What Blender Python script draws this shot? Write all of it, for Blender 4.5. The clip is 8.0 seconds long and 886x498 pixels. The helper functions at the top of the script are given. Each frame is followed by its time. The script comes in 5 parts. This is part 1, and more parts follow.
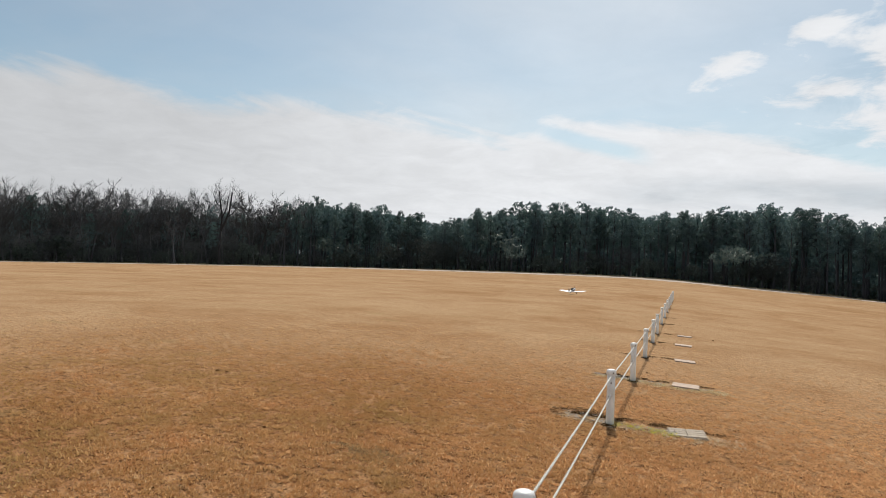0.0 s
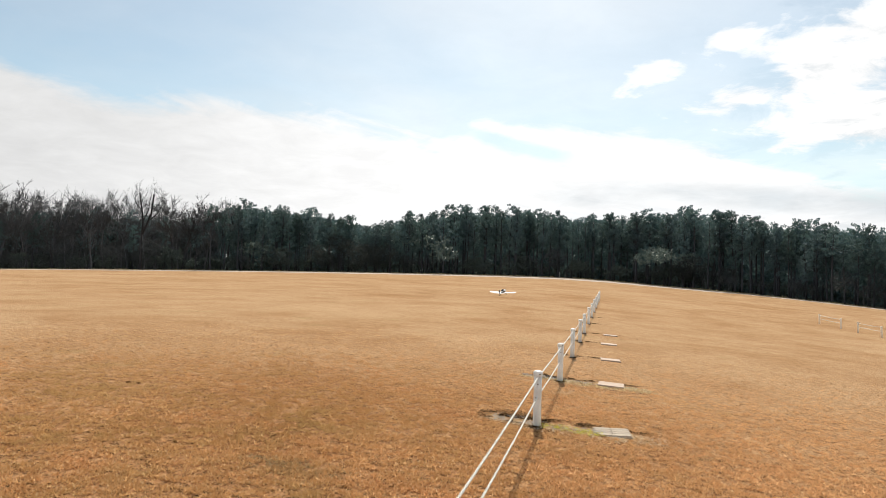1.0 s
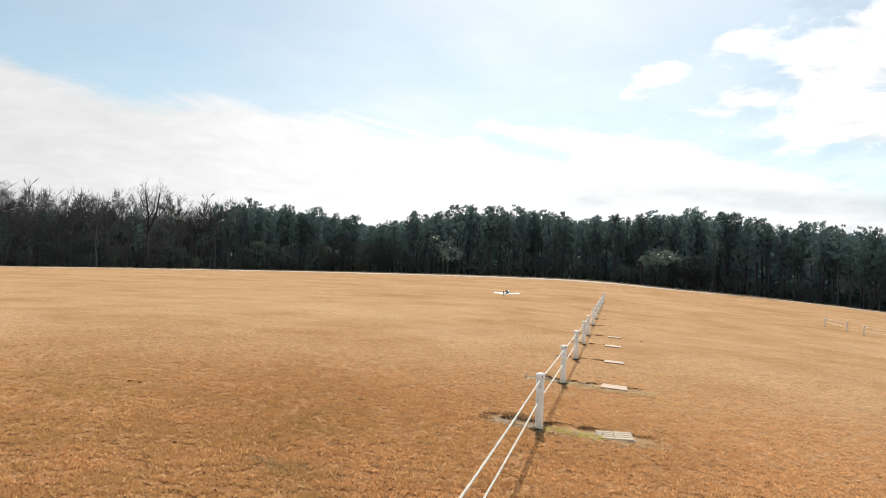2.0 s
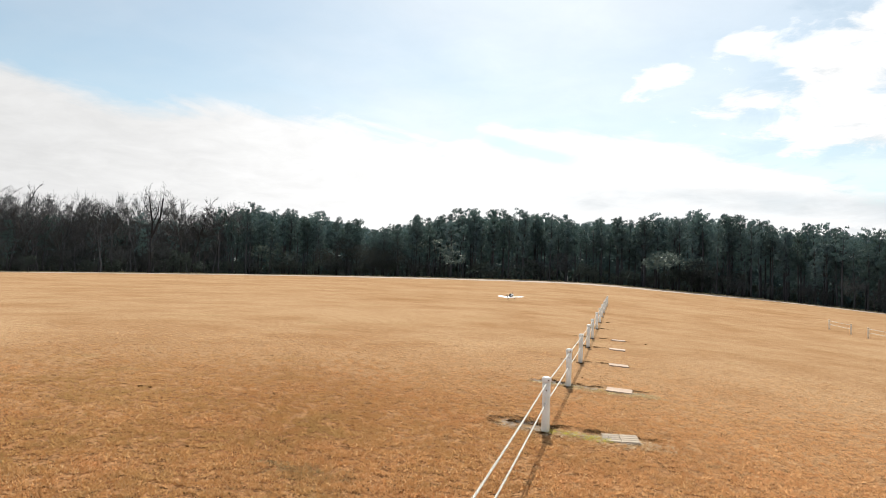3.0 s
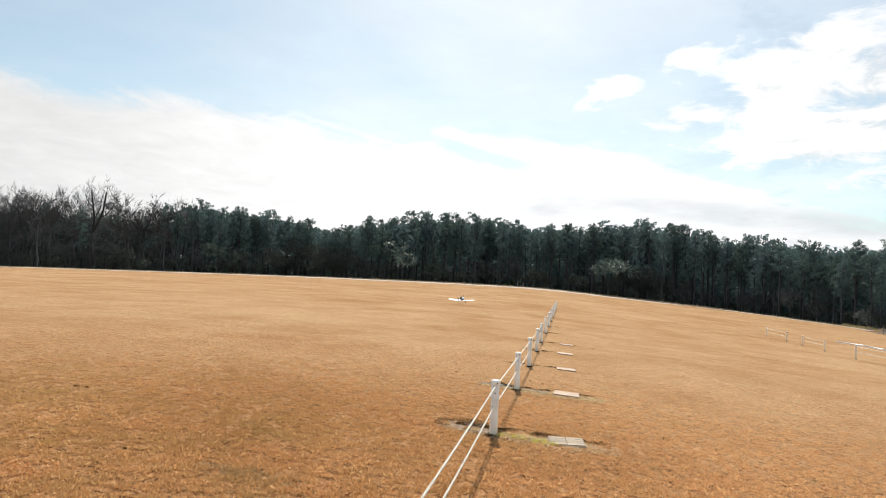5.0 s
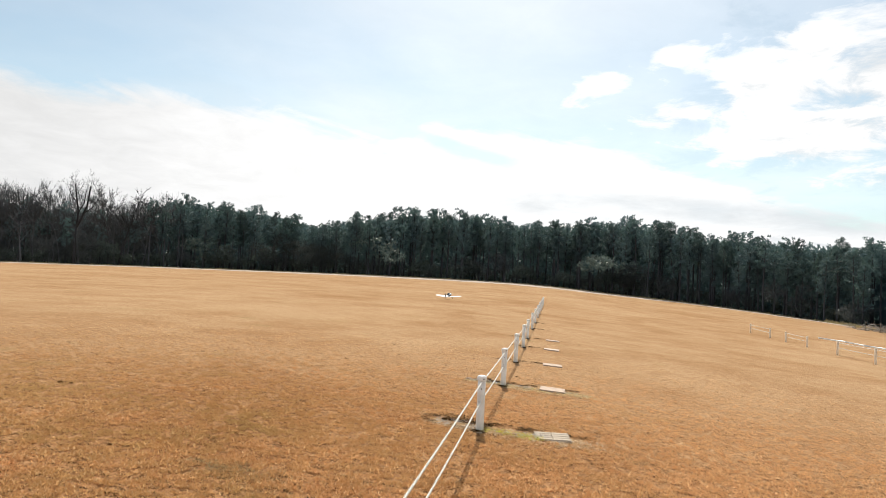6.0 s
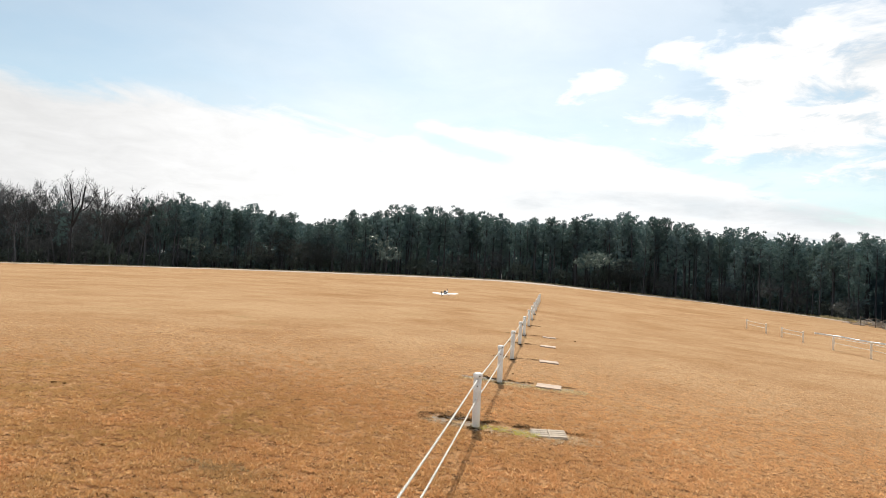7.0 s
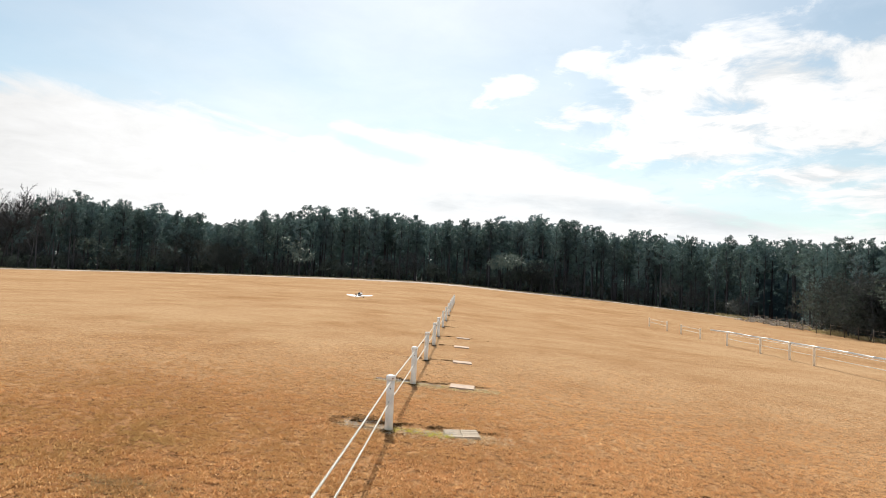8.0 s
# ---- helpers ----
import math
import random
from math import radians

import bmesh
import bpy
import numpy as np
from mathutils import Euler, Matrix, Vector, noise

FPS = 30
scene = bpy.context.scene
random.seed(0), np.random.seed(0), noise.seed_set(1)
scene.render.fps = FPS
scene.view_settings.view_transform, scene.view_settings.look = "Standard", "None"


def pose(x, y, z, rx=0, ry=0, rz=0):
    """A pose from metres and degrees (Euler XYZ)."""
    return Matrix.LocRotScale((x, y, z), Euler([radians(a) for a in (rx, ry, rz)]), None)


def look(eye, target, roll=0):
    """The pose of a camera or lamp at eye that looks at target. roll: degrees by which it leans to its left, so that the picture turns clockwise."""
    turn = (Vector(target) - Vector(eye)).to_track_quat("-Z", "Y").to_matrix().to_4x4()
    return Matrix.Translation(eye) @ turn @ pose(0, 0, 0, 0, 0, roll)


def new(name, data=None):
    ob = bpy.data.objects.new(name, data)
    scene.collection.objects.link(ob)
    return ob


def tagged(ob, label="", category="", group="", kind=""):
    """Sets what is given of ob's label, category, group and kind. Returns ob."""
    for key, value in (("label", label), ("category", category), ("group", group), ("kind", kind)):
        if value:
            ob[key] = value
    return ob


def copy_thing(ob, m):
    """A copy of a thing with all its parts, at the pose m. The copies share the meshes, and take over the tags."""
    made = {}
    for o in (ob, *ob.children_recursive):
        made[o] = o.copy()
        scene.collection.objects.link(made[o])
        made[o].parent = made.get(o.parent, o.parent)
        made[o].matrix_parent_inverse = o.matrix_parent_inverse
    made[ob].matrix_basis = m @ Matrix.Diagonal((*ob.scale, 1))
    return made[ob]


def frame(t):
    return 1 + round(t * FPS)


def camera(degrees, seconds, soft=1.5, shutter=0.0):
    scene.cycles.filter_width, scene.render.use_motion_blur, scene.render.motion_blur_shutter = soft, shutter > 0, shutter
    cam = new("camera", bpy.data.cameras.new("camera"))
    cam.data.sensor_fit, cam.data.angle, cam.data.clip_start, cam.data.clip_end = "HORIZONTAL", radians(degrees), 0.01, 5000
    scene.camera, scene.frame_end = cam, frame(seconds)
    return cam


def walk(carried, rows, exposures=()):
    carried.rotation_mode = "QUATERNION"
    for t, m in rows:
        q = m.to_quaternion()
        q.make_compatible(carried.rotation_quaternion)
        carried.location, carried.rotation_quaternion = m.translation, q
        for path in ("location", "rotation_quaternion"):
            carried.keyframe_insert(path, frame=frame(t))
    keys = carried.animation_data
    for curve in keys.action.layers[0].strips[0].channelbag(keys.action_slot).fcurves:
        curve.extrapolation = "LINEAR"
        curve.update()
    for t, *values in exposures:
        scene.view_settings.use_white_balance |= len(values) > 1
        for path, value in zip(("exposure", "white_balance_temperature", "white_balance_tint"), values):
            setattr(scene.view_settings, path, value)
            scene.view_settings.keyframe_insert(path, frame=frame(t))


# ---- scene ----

# ---------------------------------------------------------------- camera
ROWS = (
    (0.0, -0.048, -0.147, 1.673, 92.26, -2.56, 19.01),
    (0.1, -0.054, -0.152, 1.673, 92.87, -2.61, 18.76),
    (0.2, -0.060, -0.157, 1.672, 93.47, -2.67, 17.96),
    (0.3, -0.066, -0.162, 1.672, 93.56, -2.72, 17.30),
    (0.4, -0.072, -0.167, 1.672, 93.63, -2.78, 16.26),
    (0.5, -0.078, -0.172, 1.671, 93.63, -2.83, 14.35),
    (0.7, -0.055, -0.087, 1.673, 93.33, -2.46, 13.33),
    (0.8, -0.043, -0.045, 1.674, 93.07, -2.28, 13.33),
    (1.0, -0.020, 0.040, 1.676, 92.70, -1.91, 13.23),
    (1.2, -0.012, 0.024, 1.685, 92.85, -2.26, 13.27),
    (1.5, 0.000, 0.000, 1.700, 92.68, -2.80, 13.20),
    (2.0, -0.006, 0.082, 1.688, 92.71, -2.29, 13.61),
    (3.5, -0.033, -0.047, 1.708, 93.19, -2.07, 13.86),
    (3.7, -0.032, -0.031, 1.703, 93.25, -2.13, 13.51),
    (4.0, -0.030, -0.008, 1.696, 93.31, -2.21, 13.06),
    (4.2, -0.033, -0.014, 1.698, 93.35, -2.42, 12.71),
    (4.5, -0.036, -0.025, 1.701, 93.47, -2.74, 11.21),
    (4.7, -0.036, -0.012, 1.698, 93.46, -2.89, 10.50),
    (5.0, -0.035, 0.007, 1.694, 93.41, -3.13, 9.70),
    (6.5, -0.021, -0.018, 1.696, 93.01, -3.10, 8.44),
    (7.0, -0.015, 0.030, 1.691, 92.95, -2.89, 8.33),
    (7.5, -0.014, -0.017, 1.696, 92.94, -2.34, 7.96),
    (7.6, -0.011, 0.004, 1.695, 93.08, -2.37, 6.13),
    (7.7, -0.007, 0.024, 1.693, 93.25, -2.40, 2.61),
    (7.8, -0.004, 0.045, 1.691, 93.34, -2.43, 1.11),
    (7.9, -0.000, 0.065, 1.690, 93.39, -2.47, 0.88),
    (8.0, 0.003, 0.086, 1.688, 93.43, -2.50, 1.07),
)

cam = camera(67.0, 8.0, soft=0.65)
EXPOSURES = ((0.0, -0.12, 6300, 10), (0.3, 0.02, 6380, 10), (0.6, 0.20, 6450, 10), (1.0, 0.27, 6500, 10), (1.6, 0.33, 6500, 10), (8.0, 0.33, 6500, 10))
walk(cam, [(t, pose(x, y, z, rx, ry, rz)) for t, x, y, z, rx, ry, rz in ROWS], EXPOSURES)

# ---------------------------------------------------------------- light
SUN_EL, SUN_AZ = 46.0, -7.0      # degrees above the horizon; degrees from +y towards +x
SUN_STRENGTH, SKY_STRENGTH, CLOUD_WHITE = 5.0, 0.105, 0.90


def node(nt, kind, inputs=None, smooth=False):
    n = nt.nodes.new(kind)
    if smooth:
        n.interpolation_type = "SMOOTHSTEP"
    for k, v in (inputs or {}).items():
        if isinstance(v, bpy.types.NodeSocket):
            nt.links.new(v, n.inputs[k])
        else:
            n.inputs[k].default_value = v
    return n


def calc(nt, op, a, b=0.0, c=0.0, clamp=False):
    n = nt.nodes.new("ShaderNodeMath")
    n.operation, n.use_clamp = op, clamp
    for i, v in enumerate((a, b, c)):
        if isinstance(v, bpy.types.NodeSocket):
            nt.links.new(v, n.inputs[i])
        else:
            n.inputs[i].default_value = v
    return n.outputs[0]


def ramp(nt, fac, stops, interpolation="LINEAR"):
    n = nt.nodes.new("ShaderNodeValToRGB")
    n.color_ramp.interpolation = interpolation
    els = n.color_ramp.elements
    while len(els) < len(stops):
        els.new(0.5)
    for e, (p, c) in zip(els, stops):
        e.position = p
        e.color = (c, c, c, 1) if isinstance(c, (int, float)) else (*c, 1)
    nt.links.new(fac, n.inputs[0])
    return n.outputs[0]


def blend(nt, fac, a, b, mode="MIX"):
    n = nt.nodes.new("ShaderNodeMix")
    n.data_type, n.blend_type = "RGBA", mode
    for k, v in ((0, fac), (6, a), (7, b)):
        if isinstance(v, bpy.types.NodeSocket):
            nt.links.new(v, n.inputs[k])
        elif k == 0:
            n.inputs[0].default_value = v
        else:
            n.inputs[k].default_value = (*v, 1)
    return n.outputs[2]


def fbm(nt, vec, scale, detail=4.0, rough=0.55, distortion=0.0):
    return node(nt, "ShaderNodeTexNoise", {"Vector": vec, "Scale": scale, "Detail": detail,
                                           "Roughness": rough, "Distortion": distortion}).outputs[0]


def build_sky():
    world = bpy.data.worlds.new("sky")
    scene.world = world
    world.use_nodes = True
    nt = world.node_tree
    nt.nodes.clear()
    sky = node(nt, "ShaderNodeTexSky")
    sky.sky_type, sky.sun_disc = "NISHITA", False
    sky.sun_elevation, sky.sun_rotation = radians(SUN_EL), radians(SUN_AZ)
    sky.air_density, sky.dust_density, sky.ozone_density = 1.0, 0.6, 1.0
    way = node(nt, "ShaderNodeTexCoord").outputs["Generated"]
    sep = node(nt, "ShaderNodeSeparateXYZ", {0: way})
    x, y, z = sep.outputs
    az = calc(nt, "MULTIPLY", calc(nt, "ARCTAN2", x, y), 57.29578)
    el = calc(nt, "MULTIPLY", calc(nt, "ARCSINE", z), 57.29578)

    def line(a, b, u, v, c=0.0):
        """a * u + b * v + c"""
        return calc(nt, "MULTIPLY_ADD", a, u, calc(nt, "MULTIPLY_ADD", b, v, c))

    def span(v, a, b, lo=0.0, hi=1.0, smooth=True):
        return node(nt, "ShaderNodeMapRange", {0: v, 1: a, 2: b, 3: lo, 4: hi}, smooth).outputs[0]
    # cloud texture lies on a flat layer overhead, so that it closes up towards the horizon
    inv = calc(nt, "DIVIDE", 1.0, calc(nt, "ADD", calc(nt, "MAXIMUM", z, 0.0), 0.16))
    flat = node(nt, "ShaderNodeCombineXYZ", {0: calc(nt, "MULTIPLY", x, inv), 1: calc(nt, "MULTIPLY", y, inv), 2: 0.37}).outputs[0]
    big = fbm(nt, flat, 1.1, 6.0, 0.55, 0.3)
    puffs = fbm(nt, flat, 4.2, 9.0, 0.62, 0.35)
    # long wisps drawn out along the rim of the bank
    streaks = node(nt, "ShaderNodeCombineXYZ", {0: calc(nt, "MULTIPLY", az, 0.055), 1: line(el, az, 0.42, 0.10), 2: 1.7}).outputs[0]
    wisp = fbm(nt, streaks, 1.0, 6.0, 0.55, 0.5)
    # upper rim of the bank of cloud, degrees / 40, all round; raised unseen behind the camera as added fill
    along = calc(nt, "DIVIDE", calc(nt, "ADD", az, 180.0), 360.0, clamp=True)
    rim = ramp(nt, along, [((a + 180) / 360, e / 40) for a, e in
                           ((-180, 25), (-110, 24), (-75, 16), (-53, 14.3), (-48, 14.6), (-43, 13.7), (-39, 13.4), (-34, 14.3), (-30, 14.4), (-24, 13.7), (-16, 12.5),
                            (-13, 12.8), (-11, 13.8), (-5, 13.6), (2, 13.6), (8, 11.8), (12, 10.4), (16, 9.2), (20, 8.0), (25, 6.6), (32, 6.0), (60, 9), (85, 20), (110, 24), (180, 25))])
    rim = calc(nt, "MULTIPLY", rim, 40.0)
    rough = line(wisp, puffs, 4.4, 3.4, -3.9)
    over = calc(nt, "ADD", calc(nt, "SUBTRACT", rim, el), rough)
    bank = span(over, -1.1, 1.7)
    # a narrow open wedge between two layers of the bank
    we = calc(nt, "ABSOLUTE", line(el, az, 1.0, 0.24, -9.95))
    wa = calc(nt, "ABSOLUTE", calc(nt, "ADD", az, 7.2))
    wedge = calc(nt, "MULTIPLY", span(calc(nt, "ADD", we, calc(nt, "MULTIPLY", rough, 0.25)), 1.0, 0.15), span(wa, 6.0, 2.5))
    bank = calc(nt, "MULTIPLY", bank, calc(nt, "MULTIPLY_ADD", wedge, -0.75, 1.0))
    # heaped broken cloud to the sunny side: azimuth, elevation, half width, half height, slope, thinness
    heap = None
    for ca, ce, ra, re, slope, thin in ((10.5, 14.9, 5.5, 1.7, 0.16, 0.10), (16.5, 16.2, 6.5, 3.6, 0.14, 0.0), (20.0, 18.8, 6.5, 2.8, 0.05, 0.05), (25.0, 17.2, 8.0, 4.4, -0.02, 0.0),
                                        (33.0, 16.8, 8.0, 4.0, -0.05, 0.0), (44.0, 15.5, 11.0, 4.0, 0.0, 0.0), (3.6, 17.4, 6.0, 3.2, 0.45, 0.66), (9.6, 19.4, 3.0, 1.2, 0.15, 0.30),
                                        (28.0, 9.6, 7.0, 1.5, 0.03, 0.05), (33.5, 8.2, 7.0, 1.8, 0.02, 0.05), (19.5, 12.9, 8.0, 2.3, 0.06, -0.2), (29.0, 13.4, 9.0, 2.7, 0.03, -0.1)):
        u = calc(nt, "MULTIPLY_ADD", az, 1 / ra, -ca / ra)
        v = line(el, az, 1 / re, -slope / re, (slope * ca - ce) / re)
        q = calc(nt, "SUBTRACT", 1.0 - thin, calc(nt, "SQRT", calc(nt, "MULTIPLY_ADD", u, u, calc(nt, "MULTIPLY", v, v))))
        heap = q if heap is None else calc(nt, "MAXIMUM", heap, q)
    tear = line(puffs, wisp, 3.0, 1.0, -1.94)
    heap = span(calc(nt, "ADD", heap, tear), -0.20, 0.72)
    cover = calc(nt, "MAXIMUM", bank, heap)
    # thin high haze, thicker under the sun
    glare = calc(nt, "MULTIPLY", span(calc(nt, "ABSOLUTE", calc(nt, "ADD", az, 1.0)), 34.0, 2.0), span(el, 0.0, 24.0, 0.5, 1.0))
    veil = calc(nt, "MULTIPLY_ADD", glare, 0.22, span(big, 0.36, 0.75, 0.12, 0.42, False))
    cover = calc(nt, "MAXIMUM", cover, veil)
    # grey undersides low above the woods
    slope_el = calc(nt, "ADD", el, calc(nt, "MULTIPLY", calc(nt, "MAXIMUM", calc(nt, "SUBTRACT", az, 6.0), 0.0), 0.075))
    low = span(calc(nt, "ABSOLUTE", calc(nt, "SUBTRACT", slope_el, 7.5)), 1.9, 0.1)
    side = calc(nt, "MULTIPLY", span(az, -8.0, 1.0), span(az, 33.0, 22.0))
    grey = calc(nt, "MULTIPLY", calc(nt, "MULTIPLY", low, side), span(big, 0.36, 0.60, 0.30, 0.75))
    smut = calc(nt, "MULTIPLY", span(puffs, 0.50, 0.36), calc(nt, "MULTIPLY", span(az, 4.0, 14.0), 0.45))
    faint = calc(nt, "MULTIPLY", span(wisp, 0.56, 0.74), calc(nt, "MULTIPLY", span(el, 10.5, 7.0), 0.42))
    grey = calc(nt, "MAXIMUM", calc(nt, "MAXIMUM", grey, smut), faint)
    white = blend(nt, grey, (1.0, 1.0, 0.995), (0.63, 0.685, 0.72))
    lit = nt.nodes.new("ShaderNodeVectorMath")
    lit.operation = "SCALE"
    nt.links.new(white, lit.inputs[0])
    # the bank is thicker and duller away from the sun
    dull = calc(nt, "MULTIPLY", calc(nt, "MULTIPLY", span(az, -10.0, -50.0, 1.0, 0.73), span(az, 12.0, 50.0, 1.0, 0.78)), CLOUD_WHITE / SKY_STRENGTH)
    # Bank out of view behind is brightened to fill the trees' near sides.
    dull = calc(nt, "MULTIPLY", dull, span(calc(nt, "ABSOLUTE", az), 60.0, 100.0, 1.0, 1.45))
    nt.links.new(calc(nt, "MULTIPLY", span(puffs, 0.35, 0.7, 0.93, 1.05, False), dull), lit.inputs[3])
    air = blend(nt, 1.0, sky.outputs[0], (1.0, 1.03, 0.90), "MULTIPLY")
    mixed = blend(nt, cover, air, lit.outputs[0])
    bg = node(nt, "ShaderNodeBackground", {0: mixed, 1: SKY_STRENGTH})
    out = nt.nodes.new("ShaderNodeOutputWorld")
    nt.links.new(bg.outputs[0], out.inputs[0])


build_sky()
sun_data = bpy.data.lights.new("sun", "SUN")
sun_data.energy, sun_data.angle, sun_data.color = SUN_STRENGTH, radians(0.6), (1.0, 0.94, 0.84)
sun = new("sun", sun_data)
_a, _e = radians(SUN_AZ), radians(SUN_EL)
sun.matrix_world = look((60 * math.sin(_a) * math.cos(_e), 60 * math.cos(_a) * math.cos(_e), 60 * math.sin(_e)), (0, 0, 0))

# ---------------------------------------------------------------- materials


def material(name):
    m = bpy.data.materials.new(name)
    m.use_nodes = True
    nt = m.node_tree
    nt.nodes.clear()
    out = nt.nodes.new("ShaderNodeOutputMaterial")
    bsdf = nt.nodes.new("ShaderNodeBsdfPrincipled")
    nt.links.new(bsdf.outputs[0], out.inputs[0])
    return m, nt, bsdf, out


def put(nt, bsdf, key, v):
    if isinstance(v, bpy.types.NodeSocket):
        nt.links.new(v, bsdf.inputs[key])
    elif isinstance(v, tuple):
        bsdf.inputs[key].default_value = (*v, 1)
    else:
        bsdf.inputs[key].default_value = v


def place(nt, generated=False):
    return node(nt, "ShaderNodeTexCoord").outputs["Object"] if generated else node(nt, "ShaderNodeNewGeometry").outputs["Position"]


def simple(name, a, b, scale, roughness=0.6, metallic=0.0, bump=0.0, bump_scale=None, own=True, spread=0.0, specular=0.5):
    """Two tones mixed by coarse and fine noise, with fine relief."""
    m, nt, bsdf, _ = material(name)
    p = place(nt, own)
    n1, n2 = fbm(nt, p, scale, 5), fbm(nt, p, scale * 7.3, 4)
    f = calc(nt, "ADD", calc(nt, "MULTIPLY", n1, 0.65), calc(nt, "MULTIPLY", n2, 0.35))
    f = node(nt, "ShaderNodeMapRange", {0: f, 1: 0.36, 2: 0.64}).outputs[0]
    col = blend(nt, f, a, b)
    if spread:
        r = node(nt, "ShaderNodeObjectInfo").outputs["Random"]
        col = node(nt, "ShaderNodeHueSaturation", {"Color": col, "Value": node(nt, "ShaderNodeMapRange", {0: r, 3: 1 - spread, 4: 1 + spread}).outputs[0]}).outputs[0]
    put(nt, bsdf, "Base Color", col)
    put(nt, bsdf, "Roughness", roughness)
    put(nt, bsdf, "Metallic", metallic)
    put(nt, bsdf, "Specular IOR Level", specular)
    if bump:
        put(nt, bsdf, "Normal", node(nt, "ShaderNodeBump", {"Strength": bump, "Distance": 0.02, "Height": fbm(nt, p, bump_scale or scale * 5, 6)}).outputs[0])
    return m


def turf(name, dulled, far_pale, relief=0.9):
    """Dormant lawn: straw, tan and russet at blade, tuft and mowing-strip size; near the camera a darker set paints in
    the shade between blades.
    """
    m, nt, bsdf, _ = material(name)
    p = place(nt)
    fine = fbm(nt, p, 42.0, 3, 0.7)
    mid_grain = fbm(nt, p, 17.0, 4, 0.7)
    tuft = fbm(nt, p, 7.0, 5, 0.65)
    patch = fbm(nt, p, 0.42, 5, 0.6)
    stretch = node(nt, "ShaderNodeMapping", {"Vector": p, "Scale": (0.045, 0.12, 1.0)})
    stretch.inputs["Rotation"].default_value = (0, 0, radians(9))
    strip = fbm(nt, stretch.outputs[0], 1.0, 4, 0.6)
    blotch = fbm(nt, p, 0.11, 6, 0.68, 0.6)
    moss = fbm(nt, p, 0.75, 4, 0.55)
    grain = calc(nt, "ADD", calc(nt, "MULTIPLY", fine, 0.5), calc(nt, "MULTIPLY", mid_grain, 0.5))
    tones = []
    for dark, mid, pale, russet, olive in (dulled, far_pale):
        col = blend(nt, node(nt, "ShaderNodeMapRange", {0: tuft, 1: 0.34, 2: 0.66}).outputs[0], mid, pale)
        col = blend(nt, node(nt, "ShaderNodeMapRange", {0: patch, 1: 0.42, 2: 0.68, 4: 0.75}).outputs[0], col, russet)
        col = blend(nt, node(nt, "ShaderNodeMapRange", {0: strip, 1: 0.46, 2: 0.72, 4: 0.28}).outputs[0], col, pale)
        col = blend(nt, node(nt, "ShaderNodeMapRange", {0: strip, 1: 0.48, 2: 0.28, 4: 0.22}).outputs[0], col, russet)
        col = blend(nt, node(nt, "ShaderNodeMapRange", {0: blotch, 1: 0.45, 2: 0.66, 4: 0.65}).outputs[0], col, pale)
        col = blend(nt, node(nt, "ShaderNodeMapRange", {0: blotch, 1: 0.47, 2: 0.30, 4: 0.5}).outputs[0], col, russet)
        col = blend(nt, node(nt, "ShaderNodeMapRange", {0: moss, 1: 0.62, 2: 0.74, 4: 0.5}).outputs[0], col, olive)
        # Grain darkened to paint the shade in gaps between tufts.
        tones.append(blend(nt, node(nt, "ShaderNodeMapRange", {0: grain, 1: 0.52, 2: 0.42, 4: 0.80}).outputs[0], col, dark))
    # Near ground takes the darker set, shade among the blades put into colour.
    away = node(nt, "ShaderNodeVectorMath", {0: p, 1: (-2.5, 1.5, 0.1)})
    away.operation = "DISTANCE"
    reach = calc(nt, "ADD", away.outputs["Value"], calc(nt, "MULTIPLY", calc(nt, "SUBTRACT", patch, 0.5), 7.0))
    col = blend(nt, node(nt, "ShaderNodeMapRange", {0: reach, 1: 3.0, 2: 15.0}, True).outputs[0], tones[0], tones[1])
    put(nt, bsdf, "Base Color", col)
    put(nt, bsdf, "Roughness", 0.95)
    put(nt, bsdf, "Specular IOR Level", 0.0)
    h = calc(nt, "ADD", calc(nt, "MULTIPLY", fine, 0.5), tuft)
    put(nt, bsdf, "Normal", node(nt, "ShaderNodeBump", {"Strength": relief, "Distance": 0.035, "Height": h}).outputs[0])
    return m


def leafy(name, tones, through_tone, translucency=0.3, roughness=0.7, object_spread=0.25, sheen=0.06):
    """Blades and needles: tone by blade and by plant, partly letting light through."""
    m, nt, bsdf, out = material(name)
    island = node(nt, "ShaderNodeNewGeometry").outputs["Random Per Island"]
    stops = [(i / max(1, len(tones) - 1), c) for i, c in enumerate(tones)]
    col = ramp(nt, island, stops)
    r = node(nt, "ShaderNodeObjectInfo").outputs["Random"]
    val = node(nt, "ShaderNodeMapRange", {0: r, 3: 1 - object_spread, 4: 1 + object_spread}).outputs[0]
    hue = node(nt, "ShaderNodeMapRange", {0: calc(nt, "FRACT", calc(nt, "MULTIPLY", r, 7.13)), 3: 0.48, 4: 0.52}).outputs[0]
    col = node(nt, "ShaderNodeHueSaturation", {"Color": col, "Value": val, "Hue": hue}).outputs[0]
    put(nt, bsdf, "Base Color", col)
    put(nt, bsdf, "Roughness", roughness)
    put(nt, bsdf, "Specular IOR Level", sheen)
    tl = node(nt, "ShaderNodeBsdfTranslucent", {0: blend(nt, 0.5, col, through_tone)})
    mix = node(nt, "ShaderNodeMixShader", {0: translucency, 1: bsdf.outputs[0], 2: tl.outputs[0]})
    nt.links.new(mix.outputs[0], out.inputs[0])
    return m


